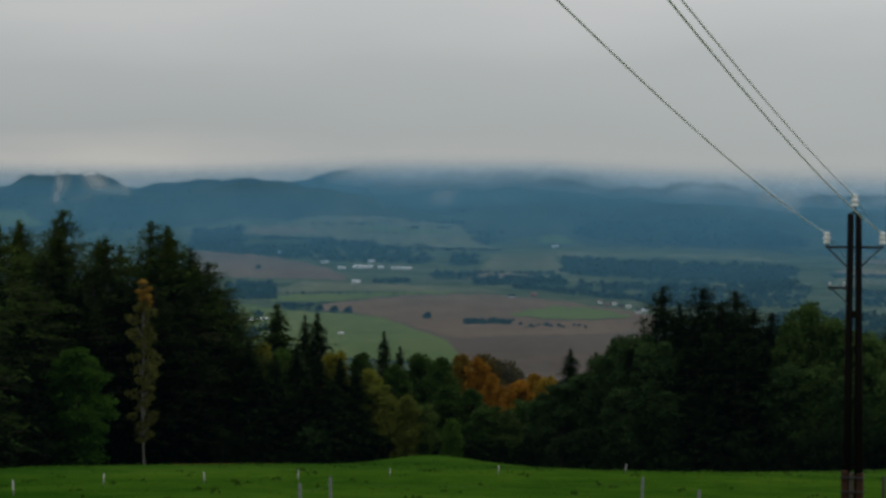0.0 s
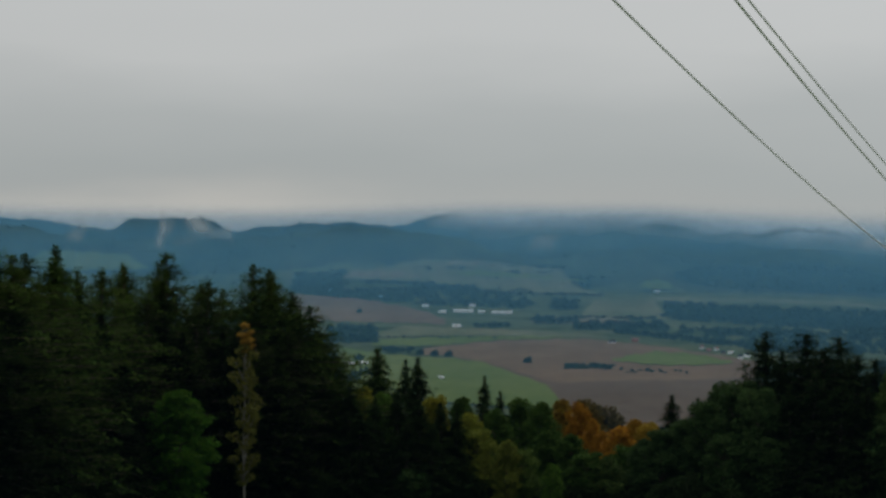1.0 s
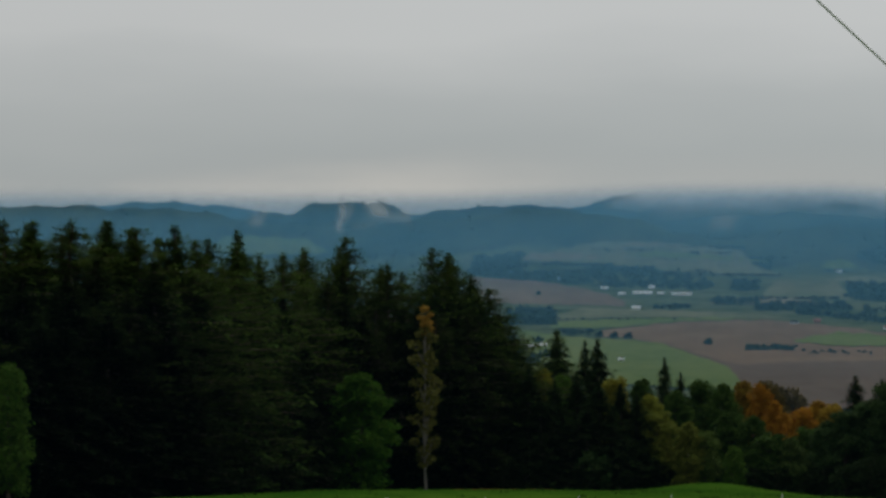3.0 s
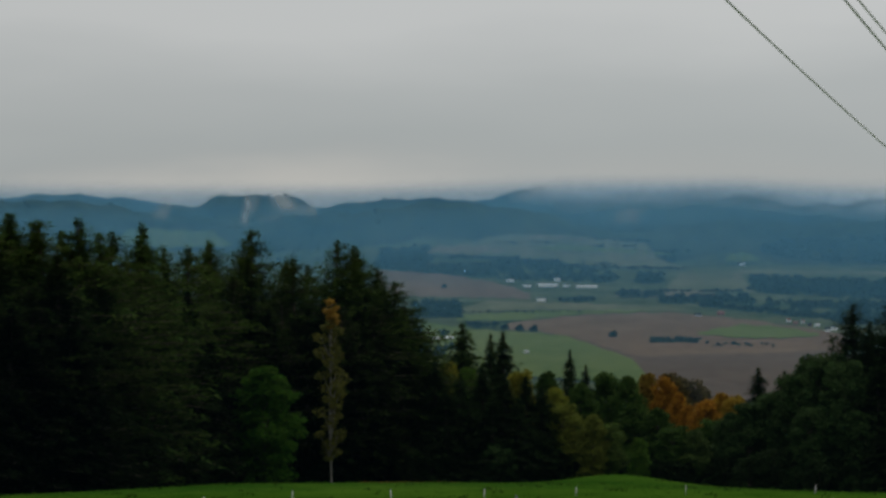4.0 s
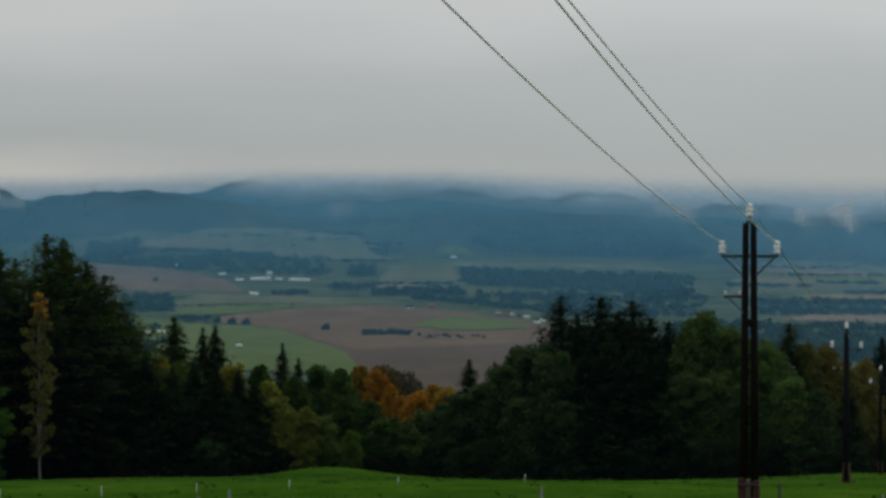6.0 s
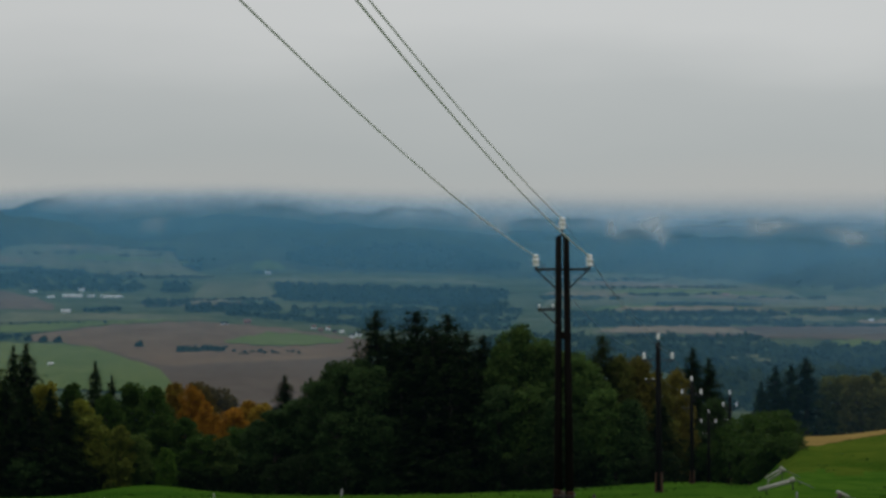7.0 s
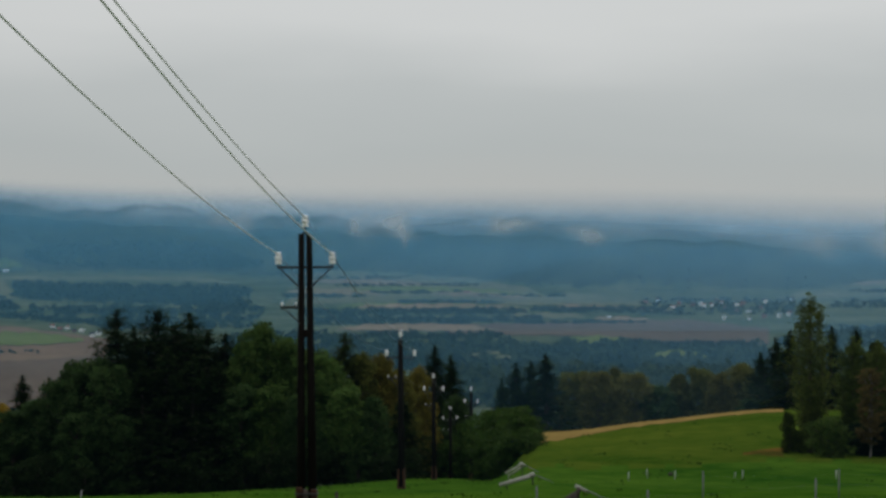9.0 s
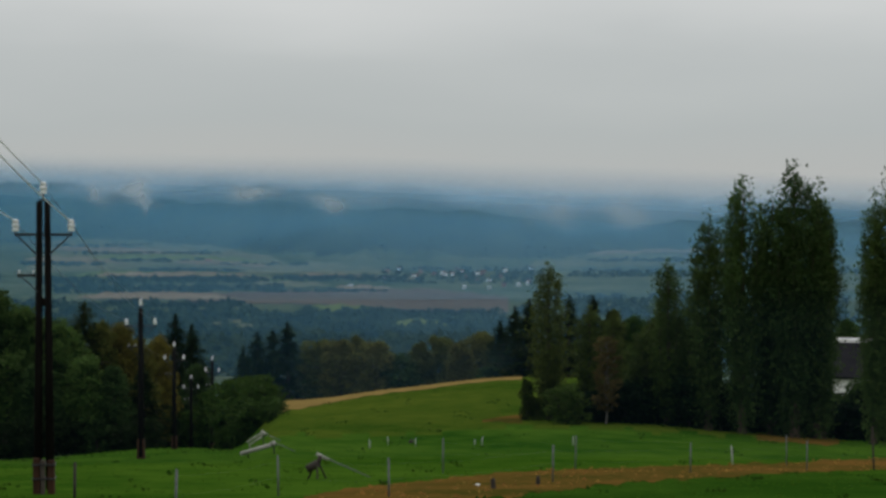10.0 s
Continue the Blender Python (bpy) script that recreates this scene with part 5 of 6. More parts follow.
for a, dip in ((17.35, 0.30), (17.7, 0.28), (18.3, 0.2), (18.9, 0.12), (20.0, 0.10), (22.0, 0.07), (24.2, 0.05)):
    rr = np.linspace(120, 300, 400)
    seen = np.degrees(np.arctan2(ground(rr * math.sin(radians(a)), rr * math.cos(radians(a))) - EYE, rr))
    STRAW.append((a, near_dist(a, float(seen.max()) - dip)))
strip("straw_strip", STRAW, [(17.35, 275), (19.0, 280), (22.0, 285), (24.2, 285)], M_STRAW, "strip of pale straw stubble along the knoll's brow", 0.12, ragged=0.1)


def tufts(name, n, keep, colour, low, high, label, seed, wide=1.0):
    """Grass tufts, each a few leaning blades."""
    g = np.random.default_rng(seed)
    a = np.radians(g.uniform(-20.5, 36, n * 3))
    r = np.sqrt(g.uniform(38.0 ** 2, 215.0 ** 2, n * 3))
    ok = keep(np.degrees(a), r)
    a, r = a[ok][:n], r[ok][:n]
    x, y = r * np.sin(a), r * np.cos(a)
    C = np.stack([x, y, ground(x, y)], -1)
    k = 3
    C = np.repeat(C, k, axis=0) + np.concatenate([g.normal(0, 0.07 * wide, (len(C) * k, 2)), np.zeros((len(C) * k, 1))], 1)
    h = g.uniform(low, high, len(C))
    th = g.uniform(0, 2 * math.pi, len(C))
    up = np.stack([0.45 * np.cos(th), 0.45 * np.sin(th), np.ones(len(C))], -1) * (h / 2)[:, None]
    side = np.stack([-np.sin(th), np.cos(th), 0 * th], -1) * (0.05 * wide * g.uniform(0.6, 1.4, len(C)))[:, None]
    v, f = rhombi(C + up * 0.9, up, side)
    ob = new(name, mesh_of(name, v, f, M_LEAF))
    ob.color = (*colour, 1)
    return tagged(ob, label, "grass", kind="stuff")


def in_band(a, r):
    return (a > 18.3) & (r > np.interp(a, [p[0] for p in band_in], [p[1] for p in band_in])) & (r < np.interp(a, [p[0] for p in band_out], [p[1] for p in band_out]))


def on_meadow(a, r):
    straw = np.interp(a, [p[0] for p in STRAW], [p[1] for p in STRAW], left=400, right=400)
    return (r < np.interp(a, EDGE_AZ + (16, 24, 36), EDGE_D + (205, 225, 138)) - 1) & ~in_band(a, r) & (r < straw)


tufts("grass", 14000, on_meadow, (0.055, 0.125, 0.011), 0.015, 0.045, "short green meadow grass", 3)
tufts("rank_grass", 2600, lambda a, r: on_meadow(a, r) & (np.sin(a * 3.7 + r * 0.21) + np.sin(r * 0.13 - a * 1.9) > 1.2), (0.03, 0.072, 0.008), 0.06, 0.16, "taller clumps of rank meadow grass", 4, 1.5)
tufts("dry_grass", 3500, in_band, (0.30, 0.17, 0.045), 0.04, 0.13, "dry brown grass stalks along the fence", 5, 1.3)

# ======== fences ========
M_WHITE = surface("white_plastic", (0.28, 0.29, 0.28), (0.42, 0.42, 0.41), 20.0, 0.5)
M_POSTWOOD = surface("dark_post_wood", (0.02, 0.018, 0.014), (0.06, 0.05, 0.04), 8.0, 0.9, 0.01)


def post_mesh(name, material, r):
    """A post one metre tall with a rounded cap and two staples."""
    bm = bmesh.new()
    tube(bm, (0, 0, -0.3), (0, 0, 0.97), r, r * 0.94, 10)
    tube(bm, (0, 0, 0.97), (0, 0, 1.0), r * 0.94, r * 0.55, 10)
    for z in (0.5, 0.85):
        tube(bm, (0, -r * 1.5, z), (0, r * 1.5, z), r * 0.25, r * 0.25, 5)
    return bm_mesh(name, bm, material, True)


STEELPOST, WOODPOST, WHITEPOST = post_mesh("fence_post", M_ZINC, 0.028), post_mesh("fence_post", M_POSTWOOD, 0.045), post_mesh("fence_post", M_WHITE, 0.018)
tops = []
for az, el, d, me, lab in (
        (14.69, -6.78, 42, STEELPOST, 0), (17.5, -6.44, 55, STEELPOST, 0), (20.53, -6.53, 52, STEELPOST, 0), (25.04, -6.17, 66, STEELPOST, 0), (28.8, -6.08, 78, STEELPOST, 0), (31.94, -5.99, 88, STEELPOST, 0), (34.9, -5.85, 96, STEELPOST, 0),
        (22.02, -6.0, 78, STEELPOST, 0), (25.66, -5.91, 84, STEELPOST, 0), (31.39, -5.84, 95, STEELPOST, 0),
        (-3.87, -6.96, 38, STEELPOST, 0), (-3.03, -6.78, 44, STEELPOST, 0), (5.49, -6.73, 46, STEELPOST, 0), (7.04, -7.02, 38, STEELPOST, 0), (11.98, -6.55, 56, WOODPOST, 1), (33.72, -5.58, 92, WOODPOST, 1)):
    x, y, z = spot(az, d)
    h = height_for(az, d, el)
    p = new("fence_post", me)
    p.matrix_basis = pose(x, y, z, rng.uniform(-2, 2), rng.uniform(-2, 2), rng.uniform(0, 180)) @ Matrix.Diagonal((1, 1, max(h, 0.5), 1))
    tagged(p, "dark weathered wooden fence post in the grass" if lab else "grey galvanised steel fence post in the grass", "fence post", "fence posts")
    tops.append(p.matrix_basis @ Vector((0, 0, 0.85)))
for row in ((0, 1, 2, 3, 4, 5, 6), (7, 8, 9), (10, 11, 12)):
    for i, j in zip(row, row[1:]):
        for drop in (0.0, 0.4):
            cu = bpy.data.curves.new("fence_wire", "CURVE")
            cu.dimensions, cu.bevel_depth, cu.bevel_resolution = "3D", 0.0009, 1
            sp = cu.splines.new("POLY")
            sp.points.add(10)
            for k in range(11):
                c = tops[i].lerp(tops[j], k / 10)
                sag = 0.08 * 4 * k / 10 * (1 - k / 10)
                gz = float(ground(c.x, c.y))
                sp.points[k].co = (c.x, c.y, max(c.z - drop - sag, gz + 0.15), 1)
            cu.materials.append(M_ZINC)
            tagged(new("fence_wire", cu), "thin steel fence wire strung between posts", "wire", "fence wires")
for az, el, up in ((-11.61, -6.81, 0.45), (-9.22, -6.66, 0.45), (-6.49, -6.64, 0.45), (-3.93, -6.61, 0.45), (-1.42, -6.54, 0.45), (1.57, -6.45, 0.45), (5.05, -6.38, 0.45), (7.95, -6.33, 0.45), (10.62, -6.26, 0.45),
                   (20.0, -6.04, 0.5), (20.51, -5.96, 0.5), (21.26, -6.01, 0.5), (23.09, -5.97, 0.5), (22.89, -6.03, 0.35), (25.6, -5.95, 0.5), (29.95, -6.14, 0.95)):
    d = near_dist(az, el, up)
    x, y, z = spot(az, d)
    p = new("electric_fence_post", WHITEPOST)
    p.matrix_basis = pose(x, y, z, rng.uniform(-4, 4), rng.uniform(-5, 5), 0) @ Matrix.Diagonal((1 + up * 0.6, 1 + up * 0.6, up, 1))
    tagged(p, "thin white plastic electric-fence post in the grass", "fence post", "electric fence posts")

# ======== dark stumps in the dry strip, a white stone and a ball of dark fleece ========
def stump(az, el, r, h, seed):
    d = near_dist(az, el)
    x, y, z = spot(az, d)
    g = np.random.default_rng(seed)
    bm = bmesh.new()
    rings = []
    for k, (rr, zz) in enumerate(((1.35, -0.15), (1.1, 0.08), (0.95, 0.5), (0.9, 0.85), (0.62, 1.0))):
        rings.append([bm.verts.new((r * rr * (1 + g.uniform(-0.14, 0.14)) * math.cos(q * math.pi / 5), r * rr * (1 + g.uniform(-0.14, 0.14)) * math.sin(q * math.pi / 5), h * zz + (g.uniform(-0.12, 0.12) * h if k > 2 else 0))) for q in range(10)])
    for p, q in zip(rings, rings[1:]):
        for k in range(10):
            bm.faces.new((p[k], p[(k + 1) % 10], q[(k + 1) % 10], q[k]))
    bm.faces.new(rings[-1])
    root = new("tree_stump", bm_mesh("tree_stump", bm, M_POSTWOOD, True))
    root.matrix_basis = pose(x, y, z, g.uniform(-6, 6), g.uniform(-6, 6), g.uniform(0, 180))
    return tagged(root, "dark rotten tree stump in dry grass", "tree stump", "stumps by the fence")


stump(23.41, -7.43, 0.075, 0.34, 1), stump(24.64, -7.3, 0.065, 0.3, 2)


def boulder(name, az, el, r, material, label, category, seed, squash=0.7):
    d = near_dist(az, el)
    x, y, z = spot(az, d)
    bm = bmesh.new()
    bmesh.ops.create_icosphere(bm, subdivisions=3, radius=r)
    for v in bm.verts:
        v.co *= 1 + 0.35 * noise.noise(v.co * (1.6 / r) + Vector((seed, 0, 0)))
        v.co.z *= squash
    ob = new(name, bm_mesh(name, bm, material, True))
    ob.matrix_basis = pose(x, y, z + r * squash * 0.6)
    return tagged(ob, label, category)


boulder("stone", 22.97, -7.33, 0.08, M_PORCELAIN, "small white stone in the dry grass", "stone", 3)
boulder("feed_tub", 21.15, -6.15, 0.14, M_POSTWOOD, "small dark rounded tub beside a fence post", "tub", 5, 0.9)

# ======== overturned pipe stands in the meadow ========
M_PIPE = surface("dull_white_pipe", (0.2, 0.2, 0.17), (0.34, 0.34, 0.30), 6.0, 0.5)


def hollow(bm, a, b, r, wall=0.03, sides=18):
    """An open pipe with a wall."""
    a, b = Vector(a), Vector(b)
    m = (b - a).to_track_quat("Z", "Y").to_matrix()
    rings = []
    for p, q in ((a, r), (b, r), (b, r - wall), (a, r - wall)):
        rings.append([bm.verts.new(p + m @ Vector((q * math.cos(2 * math.pi * k / sides), q * math.sin(2 * math.pi * k / sides), 0))) for k in range(sides)])
    for i in range(4):
        for k in range(sides):
            bm.faces.new((rings[i][k], rings[i][(k + 1) % sides], rings[(i + 1) % 4][(k + 1) % sides], rings[(i + 1) % 4][k]))


def stand(az, d, parts, label):
    """A stand whose parts are tubes given in metres across (x), away (y) and up (z) from its foot."""
    x, y, z = spot(az, d)
    root = new("pipe_stand")
    root.matrix_basis = pose(x, y, z, 0, 0, -az)
    for name, a, b, r, mat, open_end in parts:
        bm = bmesh.new()
        if open_end:
            hollow(bm, a, b, r)
        else:
            tube(bm, a, b, r, r, 10)
        part(name, bm_mesh(name, bm, mat, True), root)
    return tagged(root, label, "pipe stand", "pipe stands in the meadow")


stand(16.95, 110, [("pipe", (-0.95, 0.0, 0.16), (0.72, 0.2, 0.62), 0.11, M_PIPE, True), ("end_plate", (0.66, 0.2, 0.62), (0.92, 0.2, 0.72), 0.13, M_PIPE, False), ("leg", (0.8, 0.2, 0.7), (0.85, 0.3, -0.1), 0.04, M_STEEL, False),
                  ("pole", (0.8, 0.2, 0.75), (1.9, -0.2, 0.3), 0.025, M_ZINC, False), ("leg", (-0.6, 0.1, 0.2), (-0.5, 0.2, -0.1), 0.035, M_STEEL, False)], "overturned dull white pipe on a metal stand in grass")
stand(16.95, 124, [("pipe", (-0.7, 0.0, 0.32), (0.25, 0.1, 0.85), 0.055, M_PIPE, True), ("pipe", (-0.45, 0.1, 0.2), (0.32, 0.2, 0.7), 0.055, M_PIPE, True), ("end_plate", (0.18, 0.1, 0.95), (0.48, 0.15, 0.72), 0.1, M_PIPE, False),
                  ("pole", (0.35, 0.2, 0.85), (1.8, -0.1, 0.15), 0.022, M_ZINC, False), ("leg", (-0.5, 0.1, 0.3), (-0.5, 0.1, -0.1), 0.04, M_PIPE, False), ("leg", (0.3, 0.1, 0.75), (0.3, 0.1, -0.1), 0.03, M_STEEL, False)], "forked pair of dull white pipes lying in grass")
stand(18.5, 72, [("pipe", (0.05, 0.0, 0.86), (0.46, 0.0, 0.66), 0.06, M_PIPE, True), ("motor", (-0.28, 0.0, 0.32), (0.1, 0.0, 0.54), 0.14, M_POSTWOOD, False), ("leg", (0.08, 0.0, 0.66), (-0.28, 0.15, -0.1), 0.035, M_POSTWOOD, False), ("leg", (0.08, 0.0, 0.66), (0.42, 0.2, -0.1), 0.035, M_POSTWOOD, False),
                 ("leg", (0.08, 0.0, 0.66), (0.08, -0.45, -0.1), 0.035, M_POSTWOOD, False), ("column", (0.08, 0.0, 0.42), (0.2, 0.0, 0.8), 0.08, M_POSTWOOD, False), ("pole", (0.42, 0.0, 0.7), (1.9, -0.2, 0.06), 0.02, M_ZINC, False)], "dark tripod stand with a tilted white pipe and pole")

# ======== buildings ========
M_WALL = surface("white_render", (0.80, 0.80, 0.78), (0.9, 0.9, 0.88), 0.4, 0.9)
M_ROOFDARK = surface("dark_roof", (0.010, 0.010, 0.012), (0.024, 0.023, 0.026), 1.0, 0.95, spec=0.05)
M_ROOFRED = surface("red_tile_roof", (0.16, 0.06, 0.04), (0.28, 0.11, 0.07), 0.8, 0.9)
M_ROOFPALE = surface("pale_sheet_roof", (0.68, 0.69, 0.70), (0.88, 0.88, 0.88), 0.5, 0.5)
M_PANE = surface("dark_pane", (0.02, 0.025, 0.03), (0.05, 0.055, 0.06), 2.0, 0.15, spec=0.6)


def house(name, x, y, z, w, dep, h, turn, wall, roof, label, pitch=0.55, windows=4, group="", detail=False, stack=True):
    """Walls, gabled roof with overhang, chimney, door and windows."""
    root = new(name)
    root.matrix_basis = pose(x, y, z, 0, 0, turn)
    bm = bmesh.new()
    rise = dep / 2 * pitch
    ring = [(-w / 2, -dep / 2), (w / 2, -dep / 2), (w / 2, dep / 2), (-w / 2, dep / 2)]
    lo, hi = [bm.verts.new((a, b, -2.0)) for a, b in ring], [bm.verts.new((a, b, h)) for a, b in ring]
    e, f = bm.verts.new((-w / 2, 0, h + rise)), bm.verts.new((w / 2, 0, h + rise))
    for i in range(4):
        j = (i + 1) % 4
        if i == 1:
            bm.faces.new((lo[1], lo[2], hi[2], f, hi[1]))
        elif i == 3:
            bm.faces.new((lo[3], lo[0], hi[0], e, hi[3]))
        else:
            bm.faces.new((lo[i], lo[j], hi[j], hi[i]))
    part("wall", bm_mesh("wall", bm, wall), root)
    ln = math.hypot(dep / 2 + 0.4, rise * (1 + 0.8 / dep))
    for s in (-1, 1):
        bm = bmesh.new()
        box(bm, 0, 0, 0, w + 0.8, ln, 0.2, Matrix.Translation((0, s * (dep / 4 + 0.18), h + rise / 2 - 0.02)) @ pose(0, 0, 0, -s * math.degrees(math.atan(pitch)), 0, 0))
        part("roof", bm_mesh("roof", bm, roof), root)
    bm = bmesh.new()
    box(bm, w * 0.2, 0.6, h + rise + 0.3, 0.6, 0.6, 1.4)
    if stack:
        part("chimney", bm_mesh("chimney", bm, M_ROOFRED), root)
    bm = bmesh.new()
    box(bm, 0, 0, 0, 1.0, 0.14, 1.2)
    me = bm_mesh("window", bm, M_PANE)
    bm = bmesh.new()
    for bx, bz, bw, bh in ((0, 0.66, 1.3, 0.12), (0, -0.66, 1.3, 0.12), (-0.6, 0, 0.12, 1.2), (0.6, 0, 0.12, 1.2)):
        box(bm, bx, -0.05, bz, bw, 0.16, bh)
    rim = bm_mesh("frame", bm, wall)
    for i in range(windows):
        win = part("window", me, root, "", pose(-w / 2 + w * (i + 0.5) / windows, -dep / 2, h * 0.55))
        if detail:
            part("frame", rim, win)
    return tagged(root, label, "house", group)


for az, el, w, dep, h, wall, roof, turn in (
        (-5.86, -0.52, 14, 9, 4, M_WALL, M_ROOFDARK, 10), (-5.40, -0.52, 14, 9, 4, M_WALL, M_ROOFRED, -20), (-4.44, -0.71, 10, 9, 5, M_WALL, M_ROOFDARK, 30), (-3.24, -0.94, 16, 9, 4, M_WALL, M_ROOFPALE, 0),
        (-2.77, -1.10, 16, 10, 4, M_WALL, M_ROOFPALE, 0), (-2.20, -1.08, 42, 14, 5, M_WALL, M_ROOFPALE, 0), (-1.14, -1.10, 44, 12, 3.5, M_WALL, M_ROOFPALE, 0), (-1.70, -1.08, 14, 10, 3.5, M_WALL, M_ROOFPALE, 0), (-1.95, -0.92, 14, 10, 9, M_WALL, M_ROOFDARK, 0),
        (-2.38, -1.49, 16, 10, 5, M_WALL, M_ROOFPALE, 5), (-4.93, -1.75, 17, 10, 5, M_WALL, M_ROOFPALE, -8), (-5.35, -2.56, 22, 9, 3.5, M_WALL, M_ROOFPALE, 0), (-4.95, -2.54, 14, 9, 3.5, M_WALL, M_ROOFPALE, 0), (-2.79, -2.94, 5, 6, 4, M_WALL, M_ROOFPALE, 20),
        (3.09, -0.48, 16, 10, 5, M_WALL, M_ROOFPALE, 0), (4.33, -2.0, 6, 6, 3.4, M_WALL, M_ROOFRED, 20), (4.52, -2.08, 7, 6, 3.4, M_ROOFRED, M_ROOFRED, -10), (4.72, -2.04, 6, 6, 3.4, M_WALL, M_ROOFRED, 50), (4.9, -2.13, 7, 6, 3.4, M_ROOFRED, M_ROOFDARK, 0), (5.1, -2.12, 7, 6, 3.4, M_WALL, M_ROOFPALE, 15),
        (1.89, -1.88, 12, 8, 3, M_ROOFPALE, M_ROOFDARK, 0), (2.51, -1.84, 12, 9, 4, M_ROOFRED, M_ROOFRED, 0), (5.38, -2.26, 8, 7, 5, M_WALL, M_ROOFDARK, 0), (5.55, -2.22, 8, 7, 5, M_WALL, M_ROOFDARK, 40), (15.6, -1.18, 14, 9, 4, M_ROOFRED, M_ROOFRED, 0), (19.48, -1.86, 8, 5, 3, M_WALL, M_ROOFPALE, 0)):
    r = dist_for(az, el)
    x, y = r * math.sin(radians(az)), r * math.cos(radians(az))
    house("house", x, y, float(ground(x, y)) + 0.8, w * 0.72, dep * 0.6, h * 0.46, -az + turn, wall, roof, "small far white farm building among fields", 0.22 if roof is M_ROOFPALE else 0.75, windows=max(2, int(w / 5)), group="buildings in the valley")
g_t = np.random.default_rng(9)
for k in range(22):
    az, el = g_t.uniform(20.3, 25.0), g_t.uniform(-1.9, -1.38)
    r = dist_for(az, el)
    x, y = r * math.sin(radians(az)), r * math.cos(radians(az))
    house("house", x, y, float(ground(x, y)) + 1.5, g_t.uniform(4, 6), g_t.uniform(4, 5), g_t.uniform(1.8, 2.8), g_t.uniform(0, 180), M_WALL if g_t.random() < 0.45 else M_ROOFRED, M_ROOFRED if g_t.random() < 0.5 else M_ROOFDARK, "far small house of a valley town", windows=2, group="houses of the town")
for az, el, w, dep, h in ((22.62, -1.86, 3.4, 3.6, 2.2), (24.1, -1.8, 3.6, 3.6, 2.4), (24.35, -1.76, 3.6, 3.6, 2.2), (22.0, -1.47, 3.4, 3.4, 2.0), (23.3, -1.88, 3, 3, 1.8)):
    r = dist_for(az, el - 0.05)
    x, y = r * math.sin(radians(az)), r * math.cos(radians(az))
    house("house", x, y, float(ground(x, y)) + 0.8, w, dep, h, -az + 25, M_WALL, M_ROOFPALE, "bright white larger building of the town", windows=4, group="houses of the town")
for az, el, d, w in ((20.22, -4.56, 290, 2.6), (21.26, -4.56, 290, 1.6)):
    x, y, z = spot(az, d)
    house("house", x, y, EYE + d * math.tan(radians(el)) - 3.2, w, 2.4, 1.4, -az + 15, M_WALL, M_ROOFPALE, "small white house half hidden behind the brow", windows=2, group="houses behind the knoll", stack=False)

# the house behind the poplars
hx, hy, hz = spot(33.1, 172)
top = EYE + 172 * math.tan(radians(-3.3))
farm = house("house", hx, hy, hz, 12, 9, top - hz - 2.5, -33.1, M_WALL, M_ROOFDARK, "white house with a dark roof behind the poplars", pitch=0.55, windows=4, detail=True)
for az, el in ((33.0, -4.7), (33.3, -4.3), (33.7, -4.3), (34.0, -4.3)):
    plant("bush", az, 160, el, 1.8, BLUISH, "leafy bush in front of the house", group="bushes by the house")
bm = bmesh.new()
box(bm, 0, 0, 0, 12.9, 0.7, 0.42, bevel=0.05)
part("ridge_cap", bm_mesh("ridge_cap", bm, M_WALL), farm, "bright white ridge cap", pose(0, -0.1, top - hz + 0.05))

# ======== wisps of cloud on the hills ========
def wisp(az, el, w, h, r, lean, amount, seed):
    """A torn shred of cloud: a ragged, bent veil."""
    root_z = EYE + r * math.tan(radians(el))
    x, y = r * math.sin(radians(az)), r * math.cos(radians(az))
    V, F = [], []
    g = np.random.default_rng(seed)
    ox, oz = g.uniform(-0.2, 0.2) * w, g.uniform(-0.15, 0.15) * h
    for i in range(13):
        for j in range(9):
            u, v = i / 12 * 2 - 1, j / 8 * 2 - 1
            V.append((ox + u * w + lean * v * h, 12 * math.sin(u * 2 + seed), oz + v * h))
    for i in range(12):
        for j in range(8):
            k = i * 9 + j
            F.append((k, k + 9, k + 10, k + 1))
    ob = new("cloud_wisp", mesh_of("cloud_wisp", V, F, wisp_material(w, h, lean, amount, seed), True))
    ob.matrix_basis = pose(x, y, root_z, 0, 0, -az)
    ob.visible_shadow = False
    return tagged(ob, "torn white wisp of cloud drifting over forest", "cloud", kind="stuff")


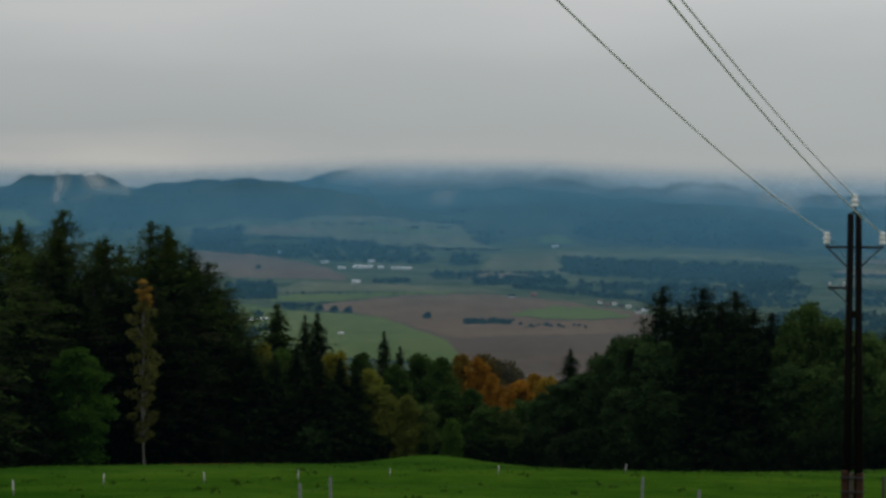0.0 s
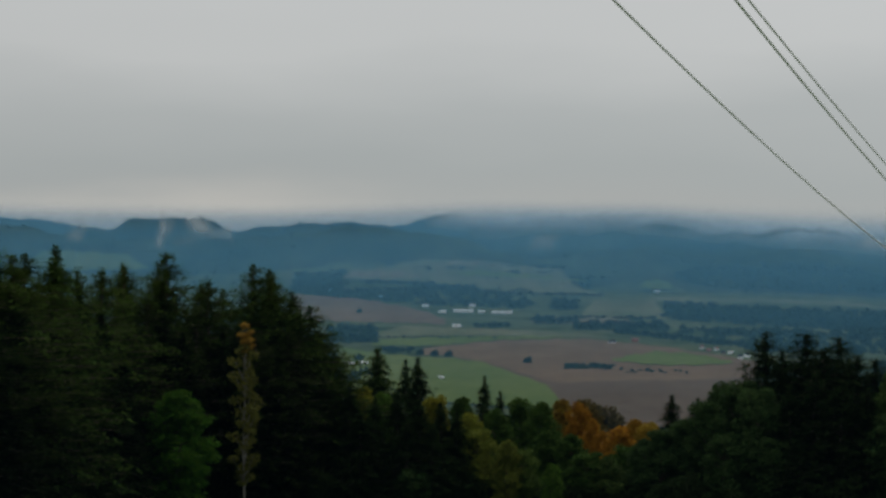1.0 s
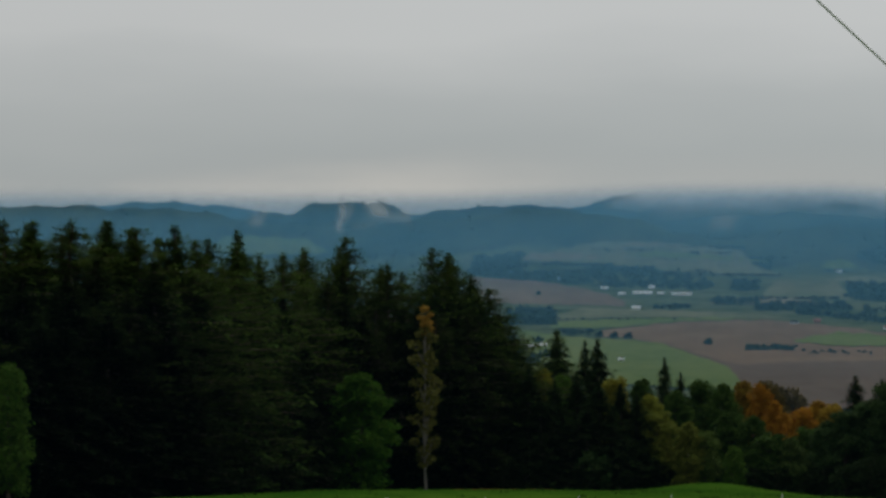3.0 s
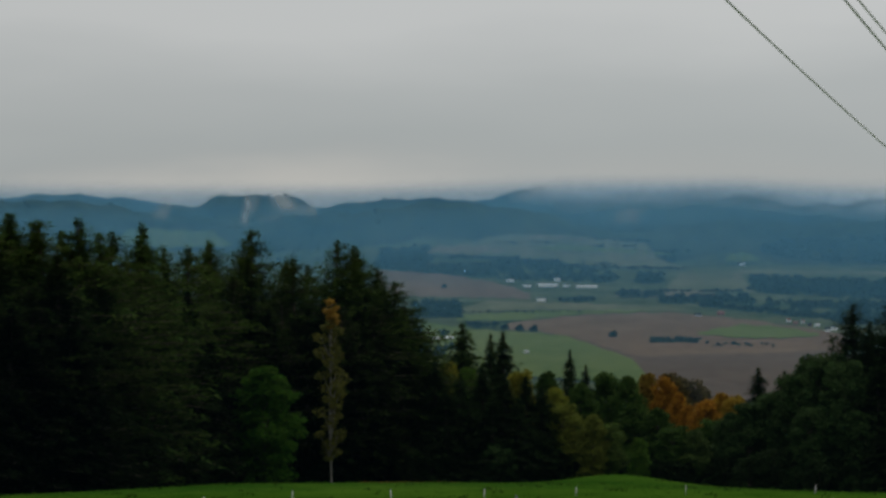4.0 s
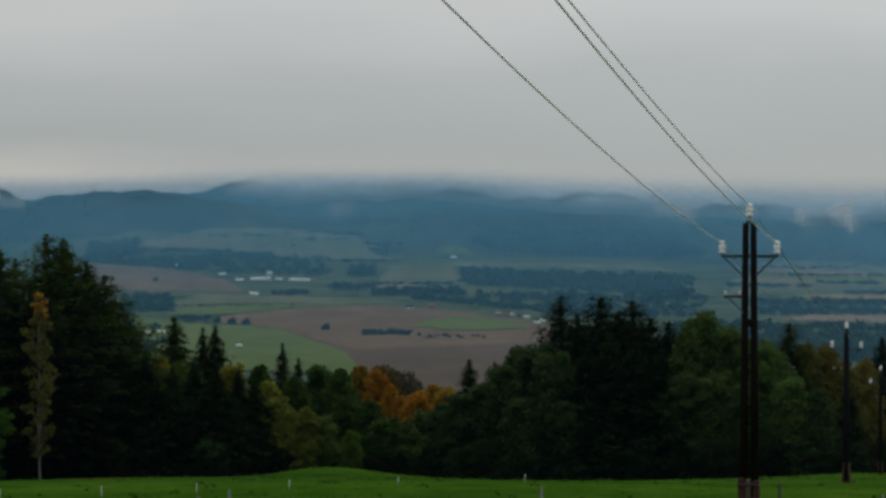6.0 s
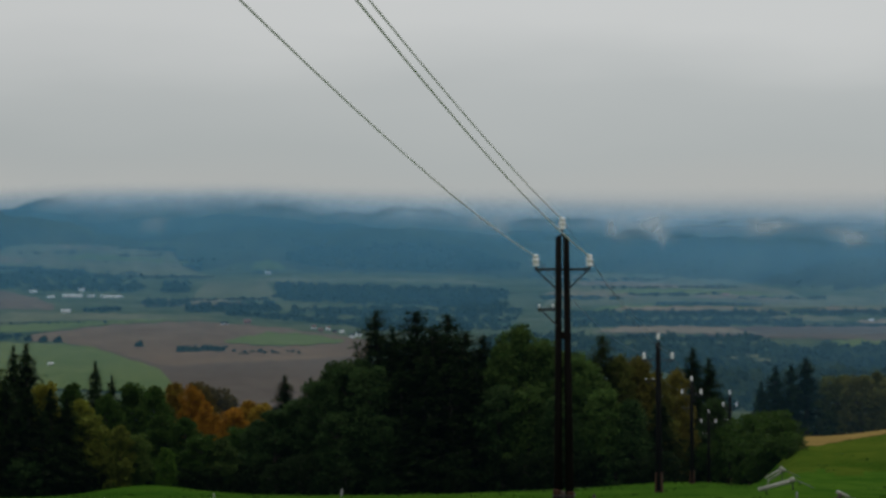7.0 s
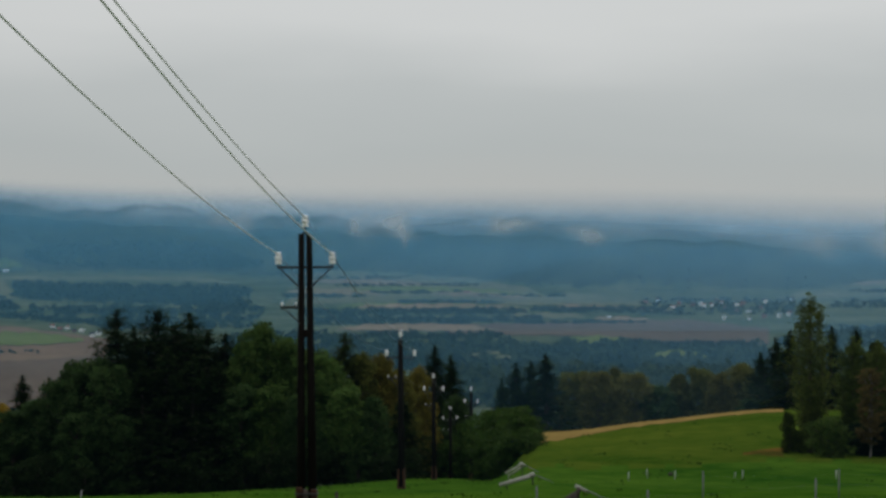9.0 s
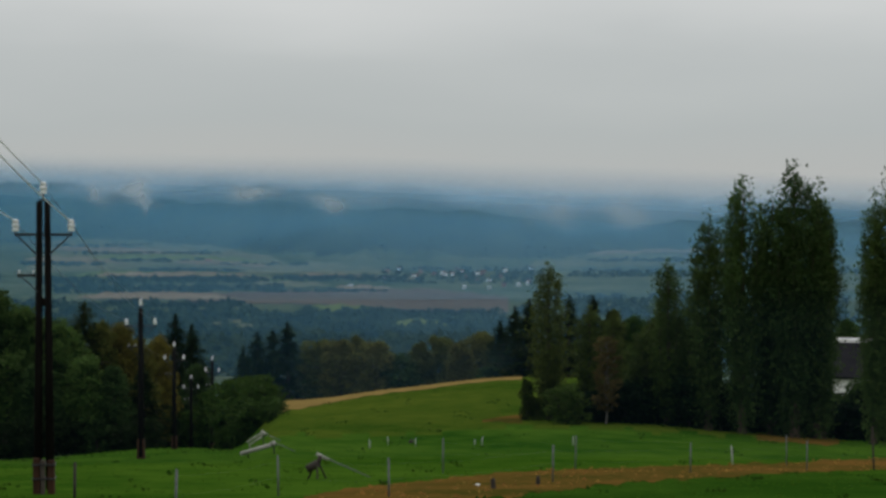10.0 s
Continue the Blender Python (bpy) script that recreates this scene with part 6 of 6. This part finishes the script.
def wisp_material(w, h, lean, amount, seed):
    m = bpy.data.materials.new("cloud_wisp")
    m.use_nodes = True
    n, l = m.node_tree.nodes, m.node_tree.links
    n.remove(n["Principled BSDF"])
    tc, mp, ln = n.new("ShaderNodeTexCoord"), n.new("ShaderNodeMapping"), n.new("ShaderNodeVectorMath")
    l.new(tc.outputs["Object"], mp.inputs[0])
    mp.inputs["Scale"].default_value = (1 / (w * 1.1), 0.0, 1 / (h * 1.1))
    ln.operation = "LENGTH"
    l.new(mp.outputs[0], ln.inputs[0])
    tex = n.new("ShaderNodeTexNoise")
    tex.inputs["Scale"].default_value, tex.inputs["Detail"].default_value = 1.0, 0.6
    mp2 = n.new("ShaderNodeMapping")
    mp2.inputs["Location"].default_value = (seed * 3.7, 0, seed)
    l.new(mp.outputs[0], mp2.inputs[0]), l.new(mp2.outputs[0], tex.inputs["Vector"])
    sub, mr = n.new("ShaderNodeMath"), n.new("ShaderNodeMapRange")
    sub.operation, sub.inputs[1].default_value = "MULTIPLY_ADD", 2.8
    l.new(tex.outputs["Fac"], sub.inputs[0])
    neg = n.new("ShaderNodeMath")
    neg.operation, neg.inputs[1].default_value = "MULTIPLY", -1.0
    l.new(ln.outputs["Value"], neg.inputs[0]), l.new(neg.outputs[0], sub.inputs[2])
    mr.interpolation_type = "SMOOTHSTEP"
    for i, v in ((1, 0.45), (2, 1.9), (3, 0.0), (4, amount)):
        mr.inputs[i].default_value = v
    l.new(sub.outputs[0], mr.inputs[0])
    d, t, half, tp, mix = n.new("ShaderNodeBsdfDiffuse"), n.new("ShaderNodeBsdfTranslucent"), n.new("ShaderNodeMixShader"), n.new("ShaderNodeBsdfTransparent"), n.new("ShaderNodeMixShader")
    d.inputs[0].default_value, t.inputs[0].default_value = (0.66, 0.70, 0.72, 1), (0.66, 0.70, 0.72, 1)
    l.new(d.outputs[0], half.inputs[1]), l.new(t.outputs[0], half.inputs[2])
    l.new(mr.outputs[0], mix.inputs[0]), l.new(tp.outputs[0], mix.inputs[1]), l.new(half.outputs[0], mix.inputs[2])
    l.new(mix.outputs[0], n["Material Output"].inputs[0])
    return m


for k, (az, el, w, h, lean, amount) in enumerate((
        (-10.4, 1.08, 15, 34, 0.45, 0.5), (-9.35, 1.18, 44, 28, -0.25, 0.6), (-12.75, 0.98, 20, 24, -0.3, 0.4), (12.55, 0.75, 20, 30, 0.8, 0.45), (13.45, 0.72, 52, 28, 0.35, 0.6), (13.85, 0.66, 16, 30, 0.4, 0.55),
        (16.75, 0.6, 44, 20, 0.8, 0.45), (19.05, 0.36, 44, 20, 0.5, 0.42), (9.2, 0.8, 40, 18, -0.7, 0.45), (0.05, 0.78, 30, 18, 0.3, 0.34), (25.2, 0.12, 50, 26, 0.5, 0.36), (27.0, 0.12, 60, 26, 0.2, 0.3))):
    wisp(az, el, w, h, 3080, lean, amount, k + 1)
